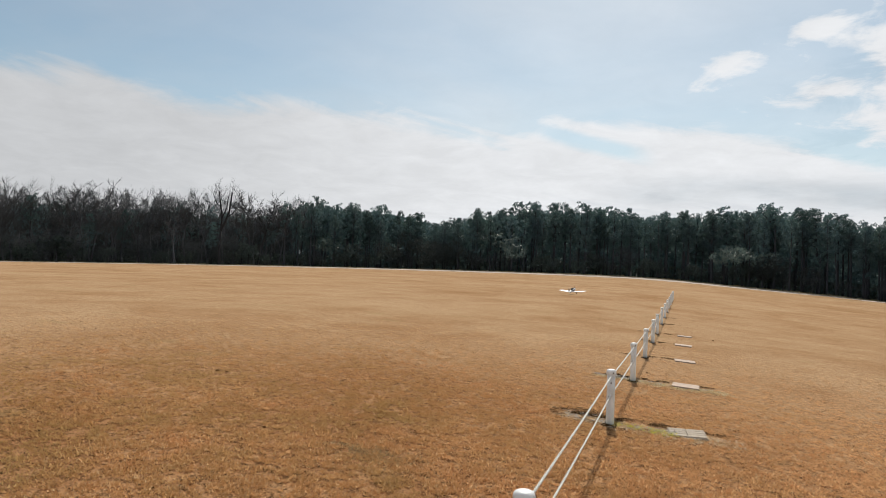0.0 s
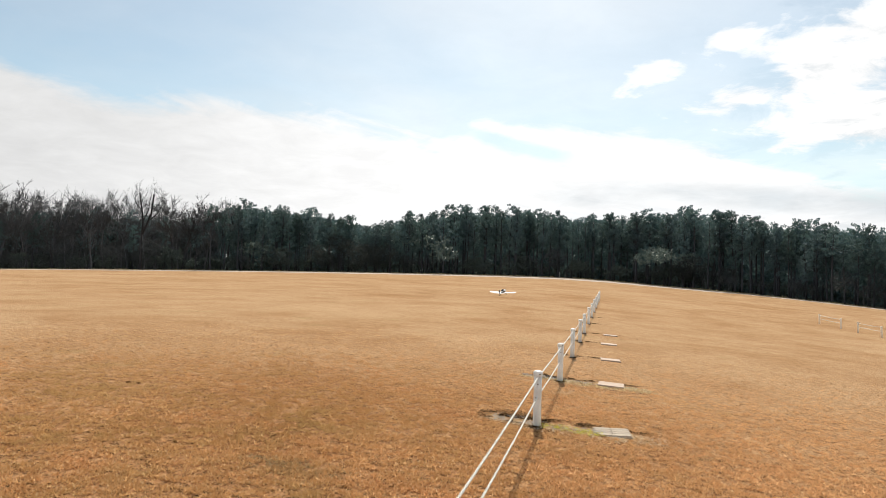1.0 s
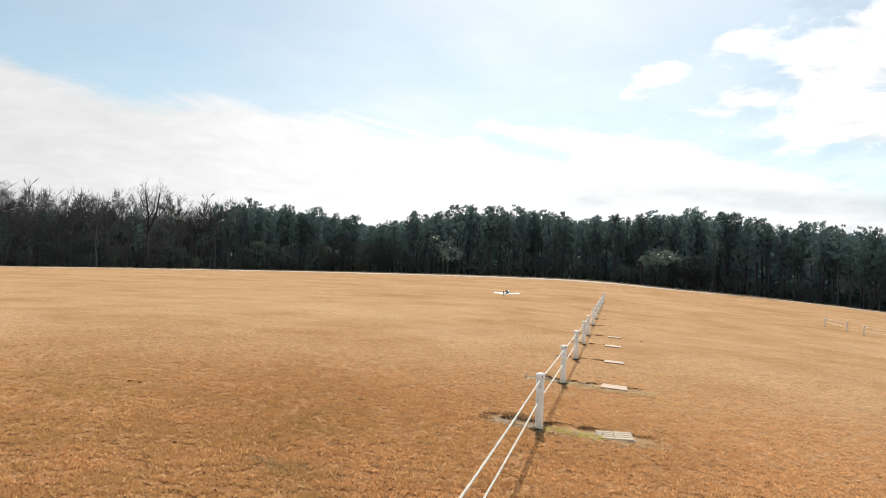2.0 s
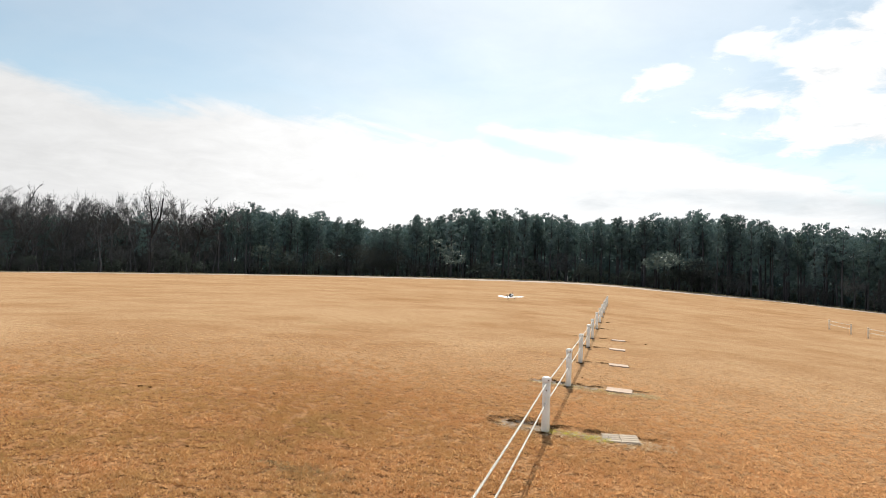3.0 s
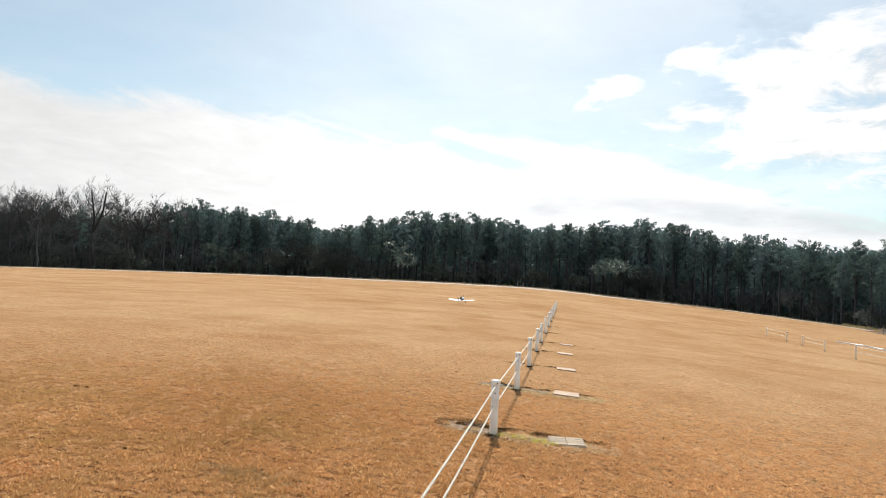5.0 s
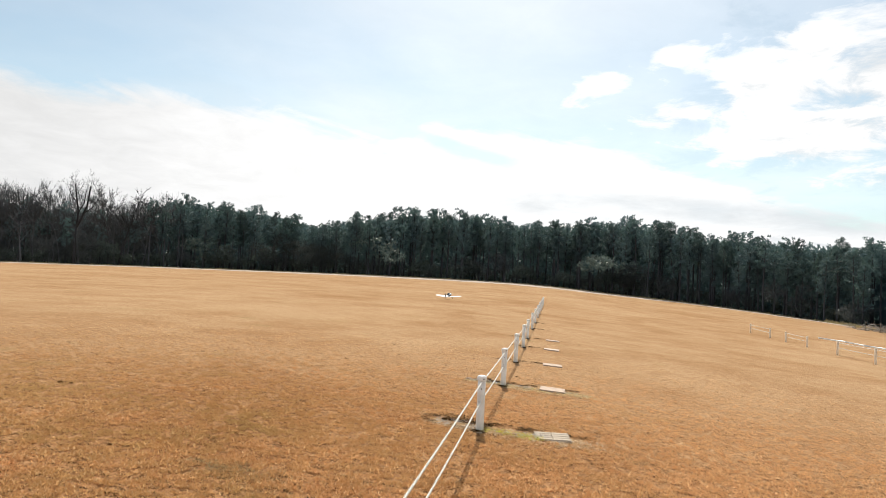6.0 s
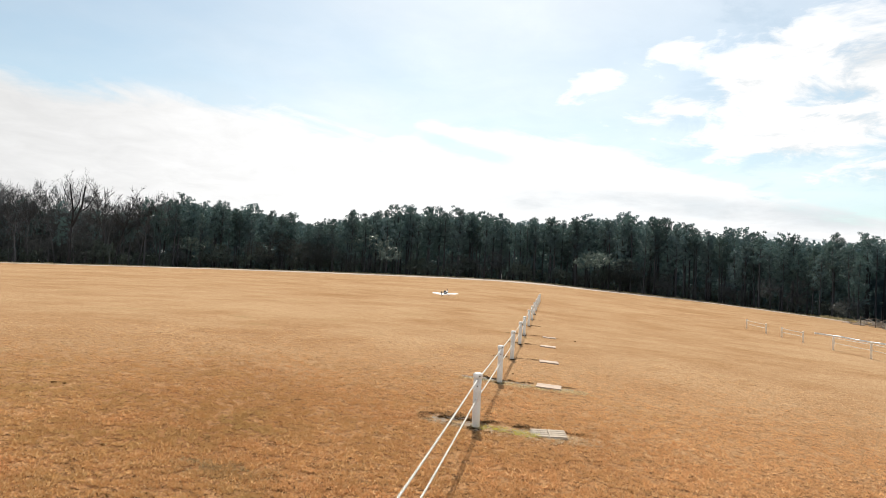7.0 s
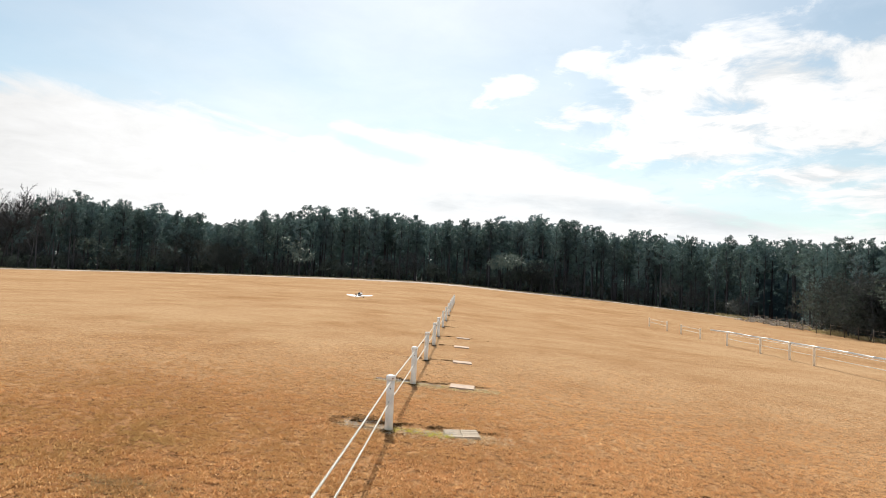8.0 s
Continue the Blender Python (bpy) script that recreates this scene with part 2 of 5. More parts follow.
def blades(name):
    """Dead grass blades: straw to russet by blade, drifting to olive and rust over the field."""
    m, nt, bsdf, out = material(name)
    geo = node(nt, "ShaderNodeNewGeometry")
    p = geo.outputs["Position"]
    col = ramp(nt, geo.outputs["Random Per Island"], [(0.0, (0.48, 0.226, 0.094)), (0.35, (0.62, 0.330, 0.143)), (0.6, (0.70, 0.404, 0.188)), (0.85, (0.78, 0.505, 0.262)), (1.0, (0.85, 0.64, 0.39))])
    col = blend(nt, node(nt, "ShaderNodeMapRange", {0: fbm(nt, p, 0.35, 4, 0.6), 1: 0.46, 2: 0.66, 4: 0.6}).outputs[0], col, (0.48, 0.222, 0.082))
    col = blend(nt, node(nt, "ShaderNodeMapRange", {0: fbm(nt, p, 0.55, 4, 0.55, 0.4), 1: 0.56, 2: 0.72, 4: 0.6}).outputs[0], col, (0.34, 0.26, 0.10))
    stretch = node(nt, "ShaderNodeMapping", {"Vector": p, "Scale": (0.03, 0.17, 1.0)})
    stretch.inputs["Rotation"].default_value = (0, 0, radians(9))
    col = blend(nt, node(nt, "ShaderNodeMapRange", {0: fbm(nt, stretch.outputs[0], 1.0, 4, 0.6), 1: 0.44, 2: 0.30, 4: 0.45}).outputs[0], col, (0.40, 0.19, 0.072))
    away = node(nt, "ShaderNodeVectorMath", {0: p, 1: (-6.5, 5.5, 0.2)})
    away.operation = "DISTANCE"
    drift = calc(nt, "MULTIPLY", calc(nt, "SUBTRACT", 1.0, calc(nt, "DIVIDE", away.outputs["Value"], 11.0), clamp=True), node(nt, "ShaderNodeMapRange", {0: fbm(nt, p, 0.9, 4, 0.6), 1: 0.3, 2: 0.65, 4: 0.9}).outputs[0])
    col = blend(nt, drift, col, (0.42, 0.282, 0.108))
    # Straw turns paler with distance from the same point.
    pale_off = node(nt, "ShaderNodeMapRange", {0: away.outputs["Value"], 1: 5.0, 2: 10.5, 4: 0.5}).outputs[0]
    col = blend(nt, pale_off, col, (0.80, 0.53, 0.28))
    put(nt, bsdf, "Base Color", col)
    put(nt, bsdf, "Roughness", 0.8)
    put(nt, bsdf, "Specular IOR Level", 0.0)
    tl = node(nt, "ShaderNodeBsdfTranslucent", {0: col})
    mix = node(nt, "ShaderNodeMixShader", {0: 0.58, 1: bsdf.outputs[0], 2: tl.outputs[0]})
    nt.links.new(mix.outputs[0], out.inputs[0])
    return m


# First set carries painted shade for the near ground, second lies beyond.
M_TURF = turf("dormant_turf",
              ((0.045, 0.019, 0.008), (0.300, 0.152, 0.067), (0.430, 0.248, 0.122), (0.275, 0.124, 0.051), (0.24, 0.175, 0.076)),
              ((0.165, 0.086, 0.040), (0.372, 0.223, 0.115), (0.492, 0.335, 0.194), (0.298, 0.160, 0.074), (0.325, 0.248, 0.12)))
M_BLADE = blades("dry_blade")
M_PVC = simple("white_pvc", (0.73, 0.73, 0.70), (0.60, 0.60, 0.56), 6.0, 0.42, bump=0.04, spread=0.04)
# Warm tint puts light bounced off the field into the pipe colour.
M_PVC_WARM = simple("bounce_warmed_pvc", (0.82, 0.71, 0.56), (0.68, 0.57, 0.44), 6.0, 0.55, bump=0.05, spread=0.06)
M_CAP = simple("white_cap_plastic", (0.80, 0.79, 0.76), (0.70, 0.69, 0.65), 9.0, 0.38, spread=0.03)
M_ROPE = simple("white_braided_rope", (0.78, 0.77, 0.72), (0.55, 0.53, 0.47), 30.0, 0.85, bump=0.5, bump_scale=160.0)
# Darker groove tone paints the shade between rope strands.
M_GROOVE = simple("shaded_rope_groove", (0.34, 0.30, 0.24), (0.20, 0.17, 0.13), 30.0, 0.95)
M_BOLT = simple("rusted_bolt", (0.05, 0.04, 0.035), (0.13, 0.07, 0.04), 60.0, 0.6, 0.6)
M_SLAB = simple("cast_concrete", (0.44, 0.36, 0.27), (0.30, 0.24, 0.175), 14.0, 0.9, bump=0.5, bump_scale=90.0, spread=0.10)
M_SLAB_PINK = simple("pinkish_concrete", (0.52, 0.395, 0.30), (0.38, 0.28, 0.21), 14.0, 0.9, bump=0.5, bump_scale=90.0, spread=0.08)
# Dark thatch and earth; also the bits that paint shade in the grass.
M_SOIL_SHADE = simple("dark_thatch_and_shade", (0.020, 0.012, 0.006), (0.062, 0.036, 0.017), 22.0, 0.95, bump=0.6, bump_scale=60.0, own=False, specular=0.0)
M_THATCH = simple("brown_thatch", (0.060, 0.026, 0.008), (0.12, 0.056, 0.019), 22.0, 0.95, bump=0.6, bump_scale=60.0, own=False, specular=0.0)
M_SAND = simple("pale_sandy_soil", (0.46, 0.31, 0.16), (0.30, 0.185, 0.085), 18.0, 0.95, bump=0.7, bump_scale=80.0, own=False, specular=0.05)
M_WEED = leafy("winter_weeds", [(0.24, 0.165, 0.085), (0.30, 0.215, 0.11), (0.36, 0.27, 0.15), (0.22, 0.175, 0.085)], (0.3, 0.24, 0.11), 0.3, 0.85, 0.0)
M_GRAVEL = simple("grey_grit", (0.50, 0.47, 0.42), (0.30, 0.28, 0.25), 40.0, 0.9, own=False)
M_MOSS = leafy("yellow_green_moss", [(0.40, 0.35, 0.04), (0.58, 0.51, 0.06), (0.52, 0.45, 0.08), (0.30, 0.25, 0.05)], (0.62, 0.55, 0.07), 0.35, 0.9, 0.0)
M_BARK = simple("pine_bark", (0.046, 0.049, 0.056), (0.025, 0.027, 0.031), 3.0, 0.95, bump=0.6, bump_scale=8.0, spread=0.3)
M_DARK_BARK = simple("very_dark_bark", (0.022, 0.022, 0.024), (0.012, 0.012, 0.014), 3.0, 0.95, bump=0.6, bump_scale=8.0)
M_TWIG = simple("grey_twig_bark", (0.080, 0.084, 0.090), (0.045, 0.047, 0.051), 2.0, 0.95, spread=0.5)
# Needle tones pushed blue and paler, standing in for haze over the wood.
M_NEEDLE = leafy("haze_blue_needles", [(0.060, 0.102, 0.114), (0.071, 0.117, 0.127), (0.086, 0.134, 0.140), (0.106, 0.155, 0.154)], (0.11, 0.17, 0.12), 0.34, 0.6, 0.45, 0.15)
M_SHRUB = leafy("shrub_leaves", [(0.036, 0.053, 0.050), (0.052, 0.074, 0.066), (0.074, 0.096, 0.084), (0.066, 0.076, 0.072)], (0.11, 0.14, 0.09), 0.3, 0.6, 0.25, 0.3)
# Brush tones shifted to blue for the same haze.
M_BRUSH = leafy("dry_brush", [(0.044, 0.050, 0.056), (0.060, 0.068, 0.073), (0.082, 0.089, 0.093), (0.050, 0.066, 0.066)], (0.13, 0.13, 0.11), 0.25, 0.8)
M_VINE = leafy("vine_tangle", [(0.030, 0.036, 0.038), (0.044, 0.050, 0.050), (0.062, 0.068, 0.066), (0.036, 0.050, 0.044)], (0.07, 0.08, 0.06), 0.2, 0.8)
M_CEDAR = leafy("pale_evergreen", [(0.095, 0.130, 0.120), (0.130, 0.172, 0.155), (0.170, 0.215, 0.190), (0.110, 0.145, 0.135)], (0.14, 0.20, 0.15), 0.25, 0.45, 0.15, 0.4)
M_STICK = simple("bleached_sticks", (0.40, 0.37, 0.33), (0.24, 0.22, 0.19), 5.0, 0.9, spread=0.2)
# Blue lift in the far foliage paints haze into its colour.
M_FAR_WOOD = simple("haze_blue_far_pines", (0.058, 0.092, 0.102), (0.090, 0.130, 0.136), 0.9, 0.95, bump=1.0, bump_scale=2.5, own=False, specular=0.0)
M_FAR_BRUSH = simple("far_thicket", (0.062, 0.070, 0.076), (0.096, 0.106, 0.112), 0.9, 0.95, bump=1.0, bump_scale=2.5, own=False, specular=0.0)
M_RUT = simple("rutted_soil", (0.20, 0.115, 0.052), (0.30, 0.175, 0.08), 1.2, 0.95, bump=0.5, bump_scale=8.0, own=False, specular=0.05)
M_STRAW = leafy("pale_straw", [(0.42, 0.31, 0.16), (0.58, 0.45, 0.26), (0.68, 0.55, 0.35), (0.36, 0.27, 0.14)], (0.5, 0.4, 0.2), 0.25, 0.8, 0.0)
M_MARGIN = simple("pale_dry_grass", (0.42, 0.335, 0.26), (0.34, 0.26, 0.19), 0.8, 0.95, bump=0.5, bump_scale=6.0, own=False)
M_LITTER = simple("forest_litter", (0.075, 0.05, 0.03), (0.035, 0.026, 0.017), 1.5, 0.95, bump=0.8, bump_scale=9.0, own=False)

# ---------------------------------------------------------------- shapes


def lay(x, y):
    """Height of the ground at a place of the plan, in metres; works on arrays."""
    x = np.clip(np.asarray(x, float), -220.0, 90.0)
    y = np.clip(np.asarray(y, float), -60.0, 170.0)
    west = 0.45 * (1 - np.exp(np.minimum(x, 0) / 8)) - 1e-4 * x * x
    east = -0.055 * x - 0.0004 * np.maximum(0, x - 20) ** 2 - 0.09 * np.clip(x / 13, 0, 1) ** 2
    return np.where(x < 0, west, east) + 0.176 * np.log1p(np.exp((y - 18) / 8)) - 0.04


def gz(x, y):
    return float(lay(x, y))


def rim_radius(az):
    """Distance of the wood's edge from the origin along an azimuth in degrees."""
    return float(np.interp(az, (-180, -60, 4, 12, 20, 27.2, 27.7, 32, 40, 60, 180), (150, 150, 150, 146, 128, 103, 84, 76, 74, 74, 150)))


def crown_line(az):
    """Elevation in degrees of the tree tops along the wood's edge."""
    return float(np.interp(az, (-60, -53, -47, -43, -37, -34, -30, -25, -22, -19, -16.5, -11.3, -5, -2.2, 1, 5.9, 10, 13, 17, 20, 26, 30, 40, 60),
                           (5.3, 5.3, 5.4, 5.5, 5.7, 5.3, 5.95, 5.75, 5.35, 4.6, 5.65, 6.5, 6.35, 6.05, 6.15, 6.5, 6.15, 5.35, 5.4, 5.05, 5.1, 4.75, 4.8, 4.8)))


def spot(az, r):
    a = radians(az)
    x, y = r * math.sin(a), r * math.cos(a)
    return Vector((x, y, gz(x, y)))


def lattice(x, y, size, seed):
    """Smooth value noise between 0 and 1 on arrays."""
    table = np.random.default_rng(seed).uniform(0, 1, (256, 256))
    u, v = x / size, y / size
    i, j = np.floor(u).astype(int), np.floor(v).astype(int)
    fu, fv = u - i, v - j
    fu, fv = fu * fu * (3 - 2 * fu), fv * fv * (3 - 2 * fv)
    g = lambda p, q: table[p % 256, q % 256]
    return (g(i, j) * (1 - fu) + g(i + 1, j) * fu) * (1 - fv) + (g(i, j + 1) * (1 - fu) + g(i + 1, j + 1) * fu) * fv


def mesh_from(name, verts, faces, mats, smooth=False, slots=None):
    me = bpy.data.meshes.new(name)
    me.from_pydata([tuple(v) for v in verts], [], [tuple(f) for f in faces])
    for m in (mats if isinstance(mats, (list, tuple)) else [mats]):
        me.materials.append(m)
    if slots is not None:
        me.polygons.foreach_set("material_index", np.asarray(slots, dtype=np.int32))
    if smooth:
        me.polygons.foreach_set("use_smooth", [True] * len(me.polygons))
    me.update()
    return me


def triangles(name, pts, mat):
    """Loose triangles from an (n, 3, 3) array."""
    n = len(pts)
    me = bpy.data.meshes.new(name)
    me.vertices.add(3 * n)
    me.vertices.foreach_set("co", np.asarray(pts, dtype=np.float32).ravel())
    me.loops.add(3 * n)
    me.loops.foreach_set("vertex_index", np.arange(3 * n, dtype=np.int32))
    me.polygons.add(n)
    me.polygons.foreach_set("loop_start", np.arange(0, 3 * n, 3, dtype=np.int32))
    me.materials.append(mat)
    me.update(calc_edges=True)
    return me


def part(name, me, parent=None, label="", at=None):
    if isinstance(me, tuple):
        bm, mat = me
        data = bpy.data.meshes.new(name)
        bm.to_mesh(data)
        bm.free()
        data.materials.append(mat)
        me = data
    ob = new(name, me)
    if at is not None:
        ob.matrix_basis = at
    if parent is not None:
        ob.parent = parent
    return tagged(ob, label)


def thing(name, label, category, at=None, group="", kind=""):
    ob = new(name)
    if at is not None:
        ob.matrix_basis = at
    return tagged(ob, label, category, group, kind)


def lathe(profile, n=20, cap=True):
    """Surface of revolution about z from (radius, height) pairs."""
    bm = bmesh.new()
    rings = [[bm.verts.new((r * math.cos(2 * math.pi * i / n), r * math.sin(2 * math.pi * i / n), z)) for i in range(n)] for r, z in profile]
    for a, b in zip(rings, rings[1:]):
        for i in range(n):
            bm.faces.new((a[i], a[(i + 1) % n], b[(i + 1) % n], b[i]))
    if cap:
        bm.faces.new(rings[-1])
        bm.faces.new(rings[0][::-1])
    for f in bm.faces:
        f.smooth = len(f.verts) == 4
    return bm


def box(sx, sy, sz, bevel=0.0, segments=2):
    bm = bmesh.new()
    bmesh.ops.create_cube(bm, size=1.0)
    bmesh.ops.scale(bm, vec=(sx, sy, sz), verts=bm.verts)
    if bevel:
        bmesh.ops.bevel(bm, geom=bm.edges[:], offset=bevel, segments=segments, affect="EDGES", profile=0.6)
    return bm


def tube(points, radii, n=6, closed=True):
    """Vertices and faces of a tube along points."""
    verts, faces = [], []
    pts = [Vector(p) for p in points]
    side = Vector((1, 0, 0))
    for k, p in enumerate(pts):
        d = (pts[min(k + 1, len(pts) - 1)] - pts[max(k - 1, 0)])
        d = d.normalized() if d.length > 1e-9 else Vector((0, 0, 1))
        u = side - d * side.dot(d)
        u = u.normalized() if u.length > 1e-3 else d.orthogonal().normalized()
        side = u
        w = d.cross(u)
        r = radii[k] if hasattr(radii, "__len__") else radii
        for i in range(n):
            a = 2 * math.pi * i / n
            verts.append(p + (u * math.cos(a) + w * math.sin(a)) * r)
    for k in range(len(pts) - 1):
        for i in range(n):
            faces.append((k * n + i, k * n + (i + 1) % n, (k + 1) * n + (i + 1) % n, (k + 1) * n + i))
    if closed:
        faces.append(tuple(range(n))[::-1])
        faces.append(tuple(range((len(pts) - 1) * n, len(pts) * n)))
    return verts, faces


# ---------------------------------------------------------------- ground


def build_ground():
    near = np.concatenate([np.arange(-16, 18, 0.5)])
    xs = np.unique(np.round(np.concatenate([[-3600, -2000, -1000, -600, -400, -300], np.arange(-240, -16, 4), near, np.arange(18, 110, 3), [140, 200, 300, 500, 1000, 2000, 3600]]), 2))
    ys = np.unique(np.round(np.concatenate([[-3600, -2000, -1000, -500, -250, -120], np.arange(-70, 0, 5), np.arange(0, 60, 0.75), np.arange(60, 190, 3), [200, 300, 500, 1000, 2000, 3600]]), 2))
    gx, gy = np.meshgrid(xs, ys)
    zz = lay(gx, gy)
    verts = np.stack([gx, gy, zz], -1).reshape(-1, 3)
    nx = len(xs)
    faces = [(j * nx + i, j * nx + i + 1, (j + 1) * nx + i + 1, (j + 1) * nx + i) for j in range(len(ys) - 1) for i in range(nx - 1)]
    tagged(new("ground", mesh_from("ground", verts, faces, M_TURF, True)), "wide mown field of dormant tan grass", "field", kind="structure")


build_ground()


def build_litter():
    """Leaf litter under the trees, from the wood's edge back."""
    azs = np.arange(-75, 66, 1.0)
    verts, faces = [], []
    rs = (0.0, 3.0, 10.0, 30.0, 70.0)
    for i, a in enumerate(azs):
        wob = 0.6 * math.sin(a * 1.7) + 0.5 * math.sin(a * 4.1 + 1)
        for j, d in enumerate(rs):
            p = spot(a, rim_radius(a) + 1.5 + d + (wob if j == 0 else 0))
            verts.append((p.x, p.y, p.z + (0.01 if j == 0 else 0.05)))
    n = len(rs)
    for i in range(len(azs) - 1):
        for j in range(n - 1):
            faces.append((i * n + j, (i + 1) * n + j, (i + 1) * n + j + 1, i * n + j + 1))
    tagged(new("forest_floor", mesh_from("forest_floor", verts, faces, M_LITTER, True)), "dark leaf litter under the trees", "forest floor", kind="structure")


build_litter()


def build_margin():
    """Pale uncut grass between the mown field and the trees."""
    azs = np.arange(-75, 23.5, 0.5)
    verts, faces = [], []
    for a in azs:
        for d in (float(np.interp(a, (-60, -30, -10, 5, 13, 25, 35), (-22, -24, -27, -23, -14, -10, -9))) + 1.2 * math.sin(a * 1.3) + 0.8 * math.sin(a * 3.7), -2.0, 2.4):
            p = spot(a, rim_radius(a) + d)
            verts.append((p.x, p.y, p.z + 0.02))
    for i in range(len(azs) - 1):
        for j in range(2):
            faces.append((i * 3 + j, i * 3 + 3 + j, i * 3 + 4 + j, i * 3 + 1 + j))
    tagged(new("field_margin", mesh_from("field_margin", verts, faces, M_MARGIN, True)), "pale dry grass along the edge of the wood", "field margin", kind="structure")


build_margin()

# ---------------------------------------------------------------- rope fence
POST_Y = (3.12, 7.9, 11.55, 15.15, 18.8, 21.8, 26.2, 30.1, 34.4, 38.4, 42.4, 46.4, 50.2)


def fence_x(y):
    return -0.70 + 0.015 * max(0.0, y - 8.0)


ROPE_HIGH, ROPE_LOW, POST_TALL = 0.555, 0.335, 0.635


def post_meshes():
    shaft = bpy.data.meshes.new("post")
    bm = lathe([(0.047, -0.25), (0.047, 0.2), (0.0465, 0.4), (0.047, 0.598)], 20)
    bm.to_mesh(shaft)
    bm.free()
    shaft.materials.append(M_PVC)
    cap = bpy.data.meshes.new("cap")
    bm = lathe([(0.0475, 0.572), (0.055, 0.573), (0.056, 0.578), (0.056, 0.606), (0.054, 0.616), (0.047, 0.626), (0.034, 0.632), (0.016, 0.635)], 20)
    bm.to_mesh(cap)
    bm.free()
    cap.materials.append(M_CAP)
    bolt = bpy.data.meshes.new("bolt")
    bm = lathe([(0.0085, 0.0), (0.0085, 0.004), (0.006, 0.007)], 8)
    bm.to_mesh(bolt)
    bm.free()
    bolt.materials.append(M_BOLT)
    return shaft, cap, bolt


SHAFT, CAP, BOLT = post_meshes()
rng = random.Random(7)


def add_post(fence, x, y, lean=(0, 0), sink=0.0, tall=1.0):
    m = pose(x, y, gz(x, y) - sink, lean[0], lean[1], rng.uniform(0, 90)) @ Matrix.Diagonal((1, 1, tall, 1))
    post = part("post", SHAFT, fence, at=m)
    part("cap", CAP, post)
    turn = -m.to_euler().z
    for h, a in ((ROPE_HIGH - 0.075, 0.1), (ROPE_LOW - 0.01, -0.25), (0.595, 0.5)):
        r = 0.0465 if h < 0.57 else 0.0555
        a = a + turn - math.pi / 2
        part("bolt", BOLT, post, at=Matrix.Translation((r * math.cos(a), r * math.sin(a), h)) @ Matrix.Rotation(a, 4, "Z") @ Matrix.Rotation(math.pi / 2, 4, "Y"))
    return post


def rope_mesh(p, q, sag, radius, step, lay_length=0.11):
    """Three-strand twisted rope hanging from p to q."""
    p, q = Vector(p), Vector(q)
    n = max(4, int((q - p).length / step))
    along = (q - p).normalized()
    side = along.cross(Vector((0, 0, 1))).normalized()
    up = side.cross(along)
    k = 12 if step < 0.03 else 6
    verts, faces = [], []
    for i in range(n + 1):
        u = i / n
        c = p.lerp(q, u) - Vector((0, 0, sag * 4 * u * (1 - u)))
        turn = 2 * math.pi * (q - p).length * u / lay_length
        for j in range(k):
            a = 2 * math.pi * j / k
            r = radius * (0.38 + 0.80 * abs(math.cos(1.5 * (a - turn)))) if k == 12 else radius * 0.92
            verts.append(c + (side * math.cos(a) + up * math.sin(a)) * r)
    for i in range(n):
        for j in range(k):
            faces.append((i * k + j, i * k + (j + 1) % k, (i + 1) * k + (j + 1) % k, (i + 1) * k + j))
    slots = [0] * len(faces)
    if k == 12:
        for i in range(n):
            turn = 2 * math.pi * (q - p).length * (i + 0.5) / n / lay_length
            for j in range(k):
                # faces deep between strands take the painted shade tone
                slots[i * k + j] = int(abs(math.cos(1.5 * (2 * math.pi * (j + 0.5) / k - turn))) < 0.42)
    return mesh_from("rope", verts, faces, [M_ROPE, M_GROOVE], True, slots)


def rope_fence(label, spots, bays, talls, thick=0.0076):
    fence = thing("rope_fence", label, "fence")
    for (x, y), tall in zip(spots, talls):
        add_post(fence, x, y, (rng.uniform(-0.8, 0.8), rng.uniform(-0.8, 0.8)), rng.uniform(0, 0.015), tall)
    for i, j in bays:
        (xa, ya), (xb, yb) = spots[i], spots[j]
        fine = min(ya, yb) < 13
        for h in (ROPE_HIGH, ROPE_LOW):
            part("rope", rope_mesh((xa, ya, gz(xa, ya) + h * talls[i]), (xb, yb, gz(xb, yb) + h * talls[j]), rng.uniform(0.005, 0.018),
                                   thick, 0.006 if fine else 0.12), fence)
    return fence


line = [(fence_x(y), y) for y in POST_Y]
rope_fence("low white pipe post fence with two white ropes", line, [(i, i + 1) for i in range(len(line) - 1)], [1.0] * len(line))

east = [(13.33, 46.3), (13.38, 42.6), (13.45, 40.2), (13.6, 37.5), (13.62, 33.9), (13.82, 30.7), (13.97, 28.35), (14.05, 26.6), (14.3, 20.6)]


def east_x(y):
    return 15.08 - 0.0385 * y


far_fence = rope_fence("warm-tinted white pipe post fence with ropes and top rail", east, [(0, 1), (2, 3), (4, 5), (5, 6), (6, 7), (7, 8)], (0.95, 0.95, 0.92, 0.92, 1.08, 1.12, 1.18, 1.20, 1.2), 0.012)


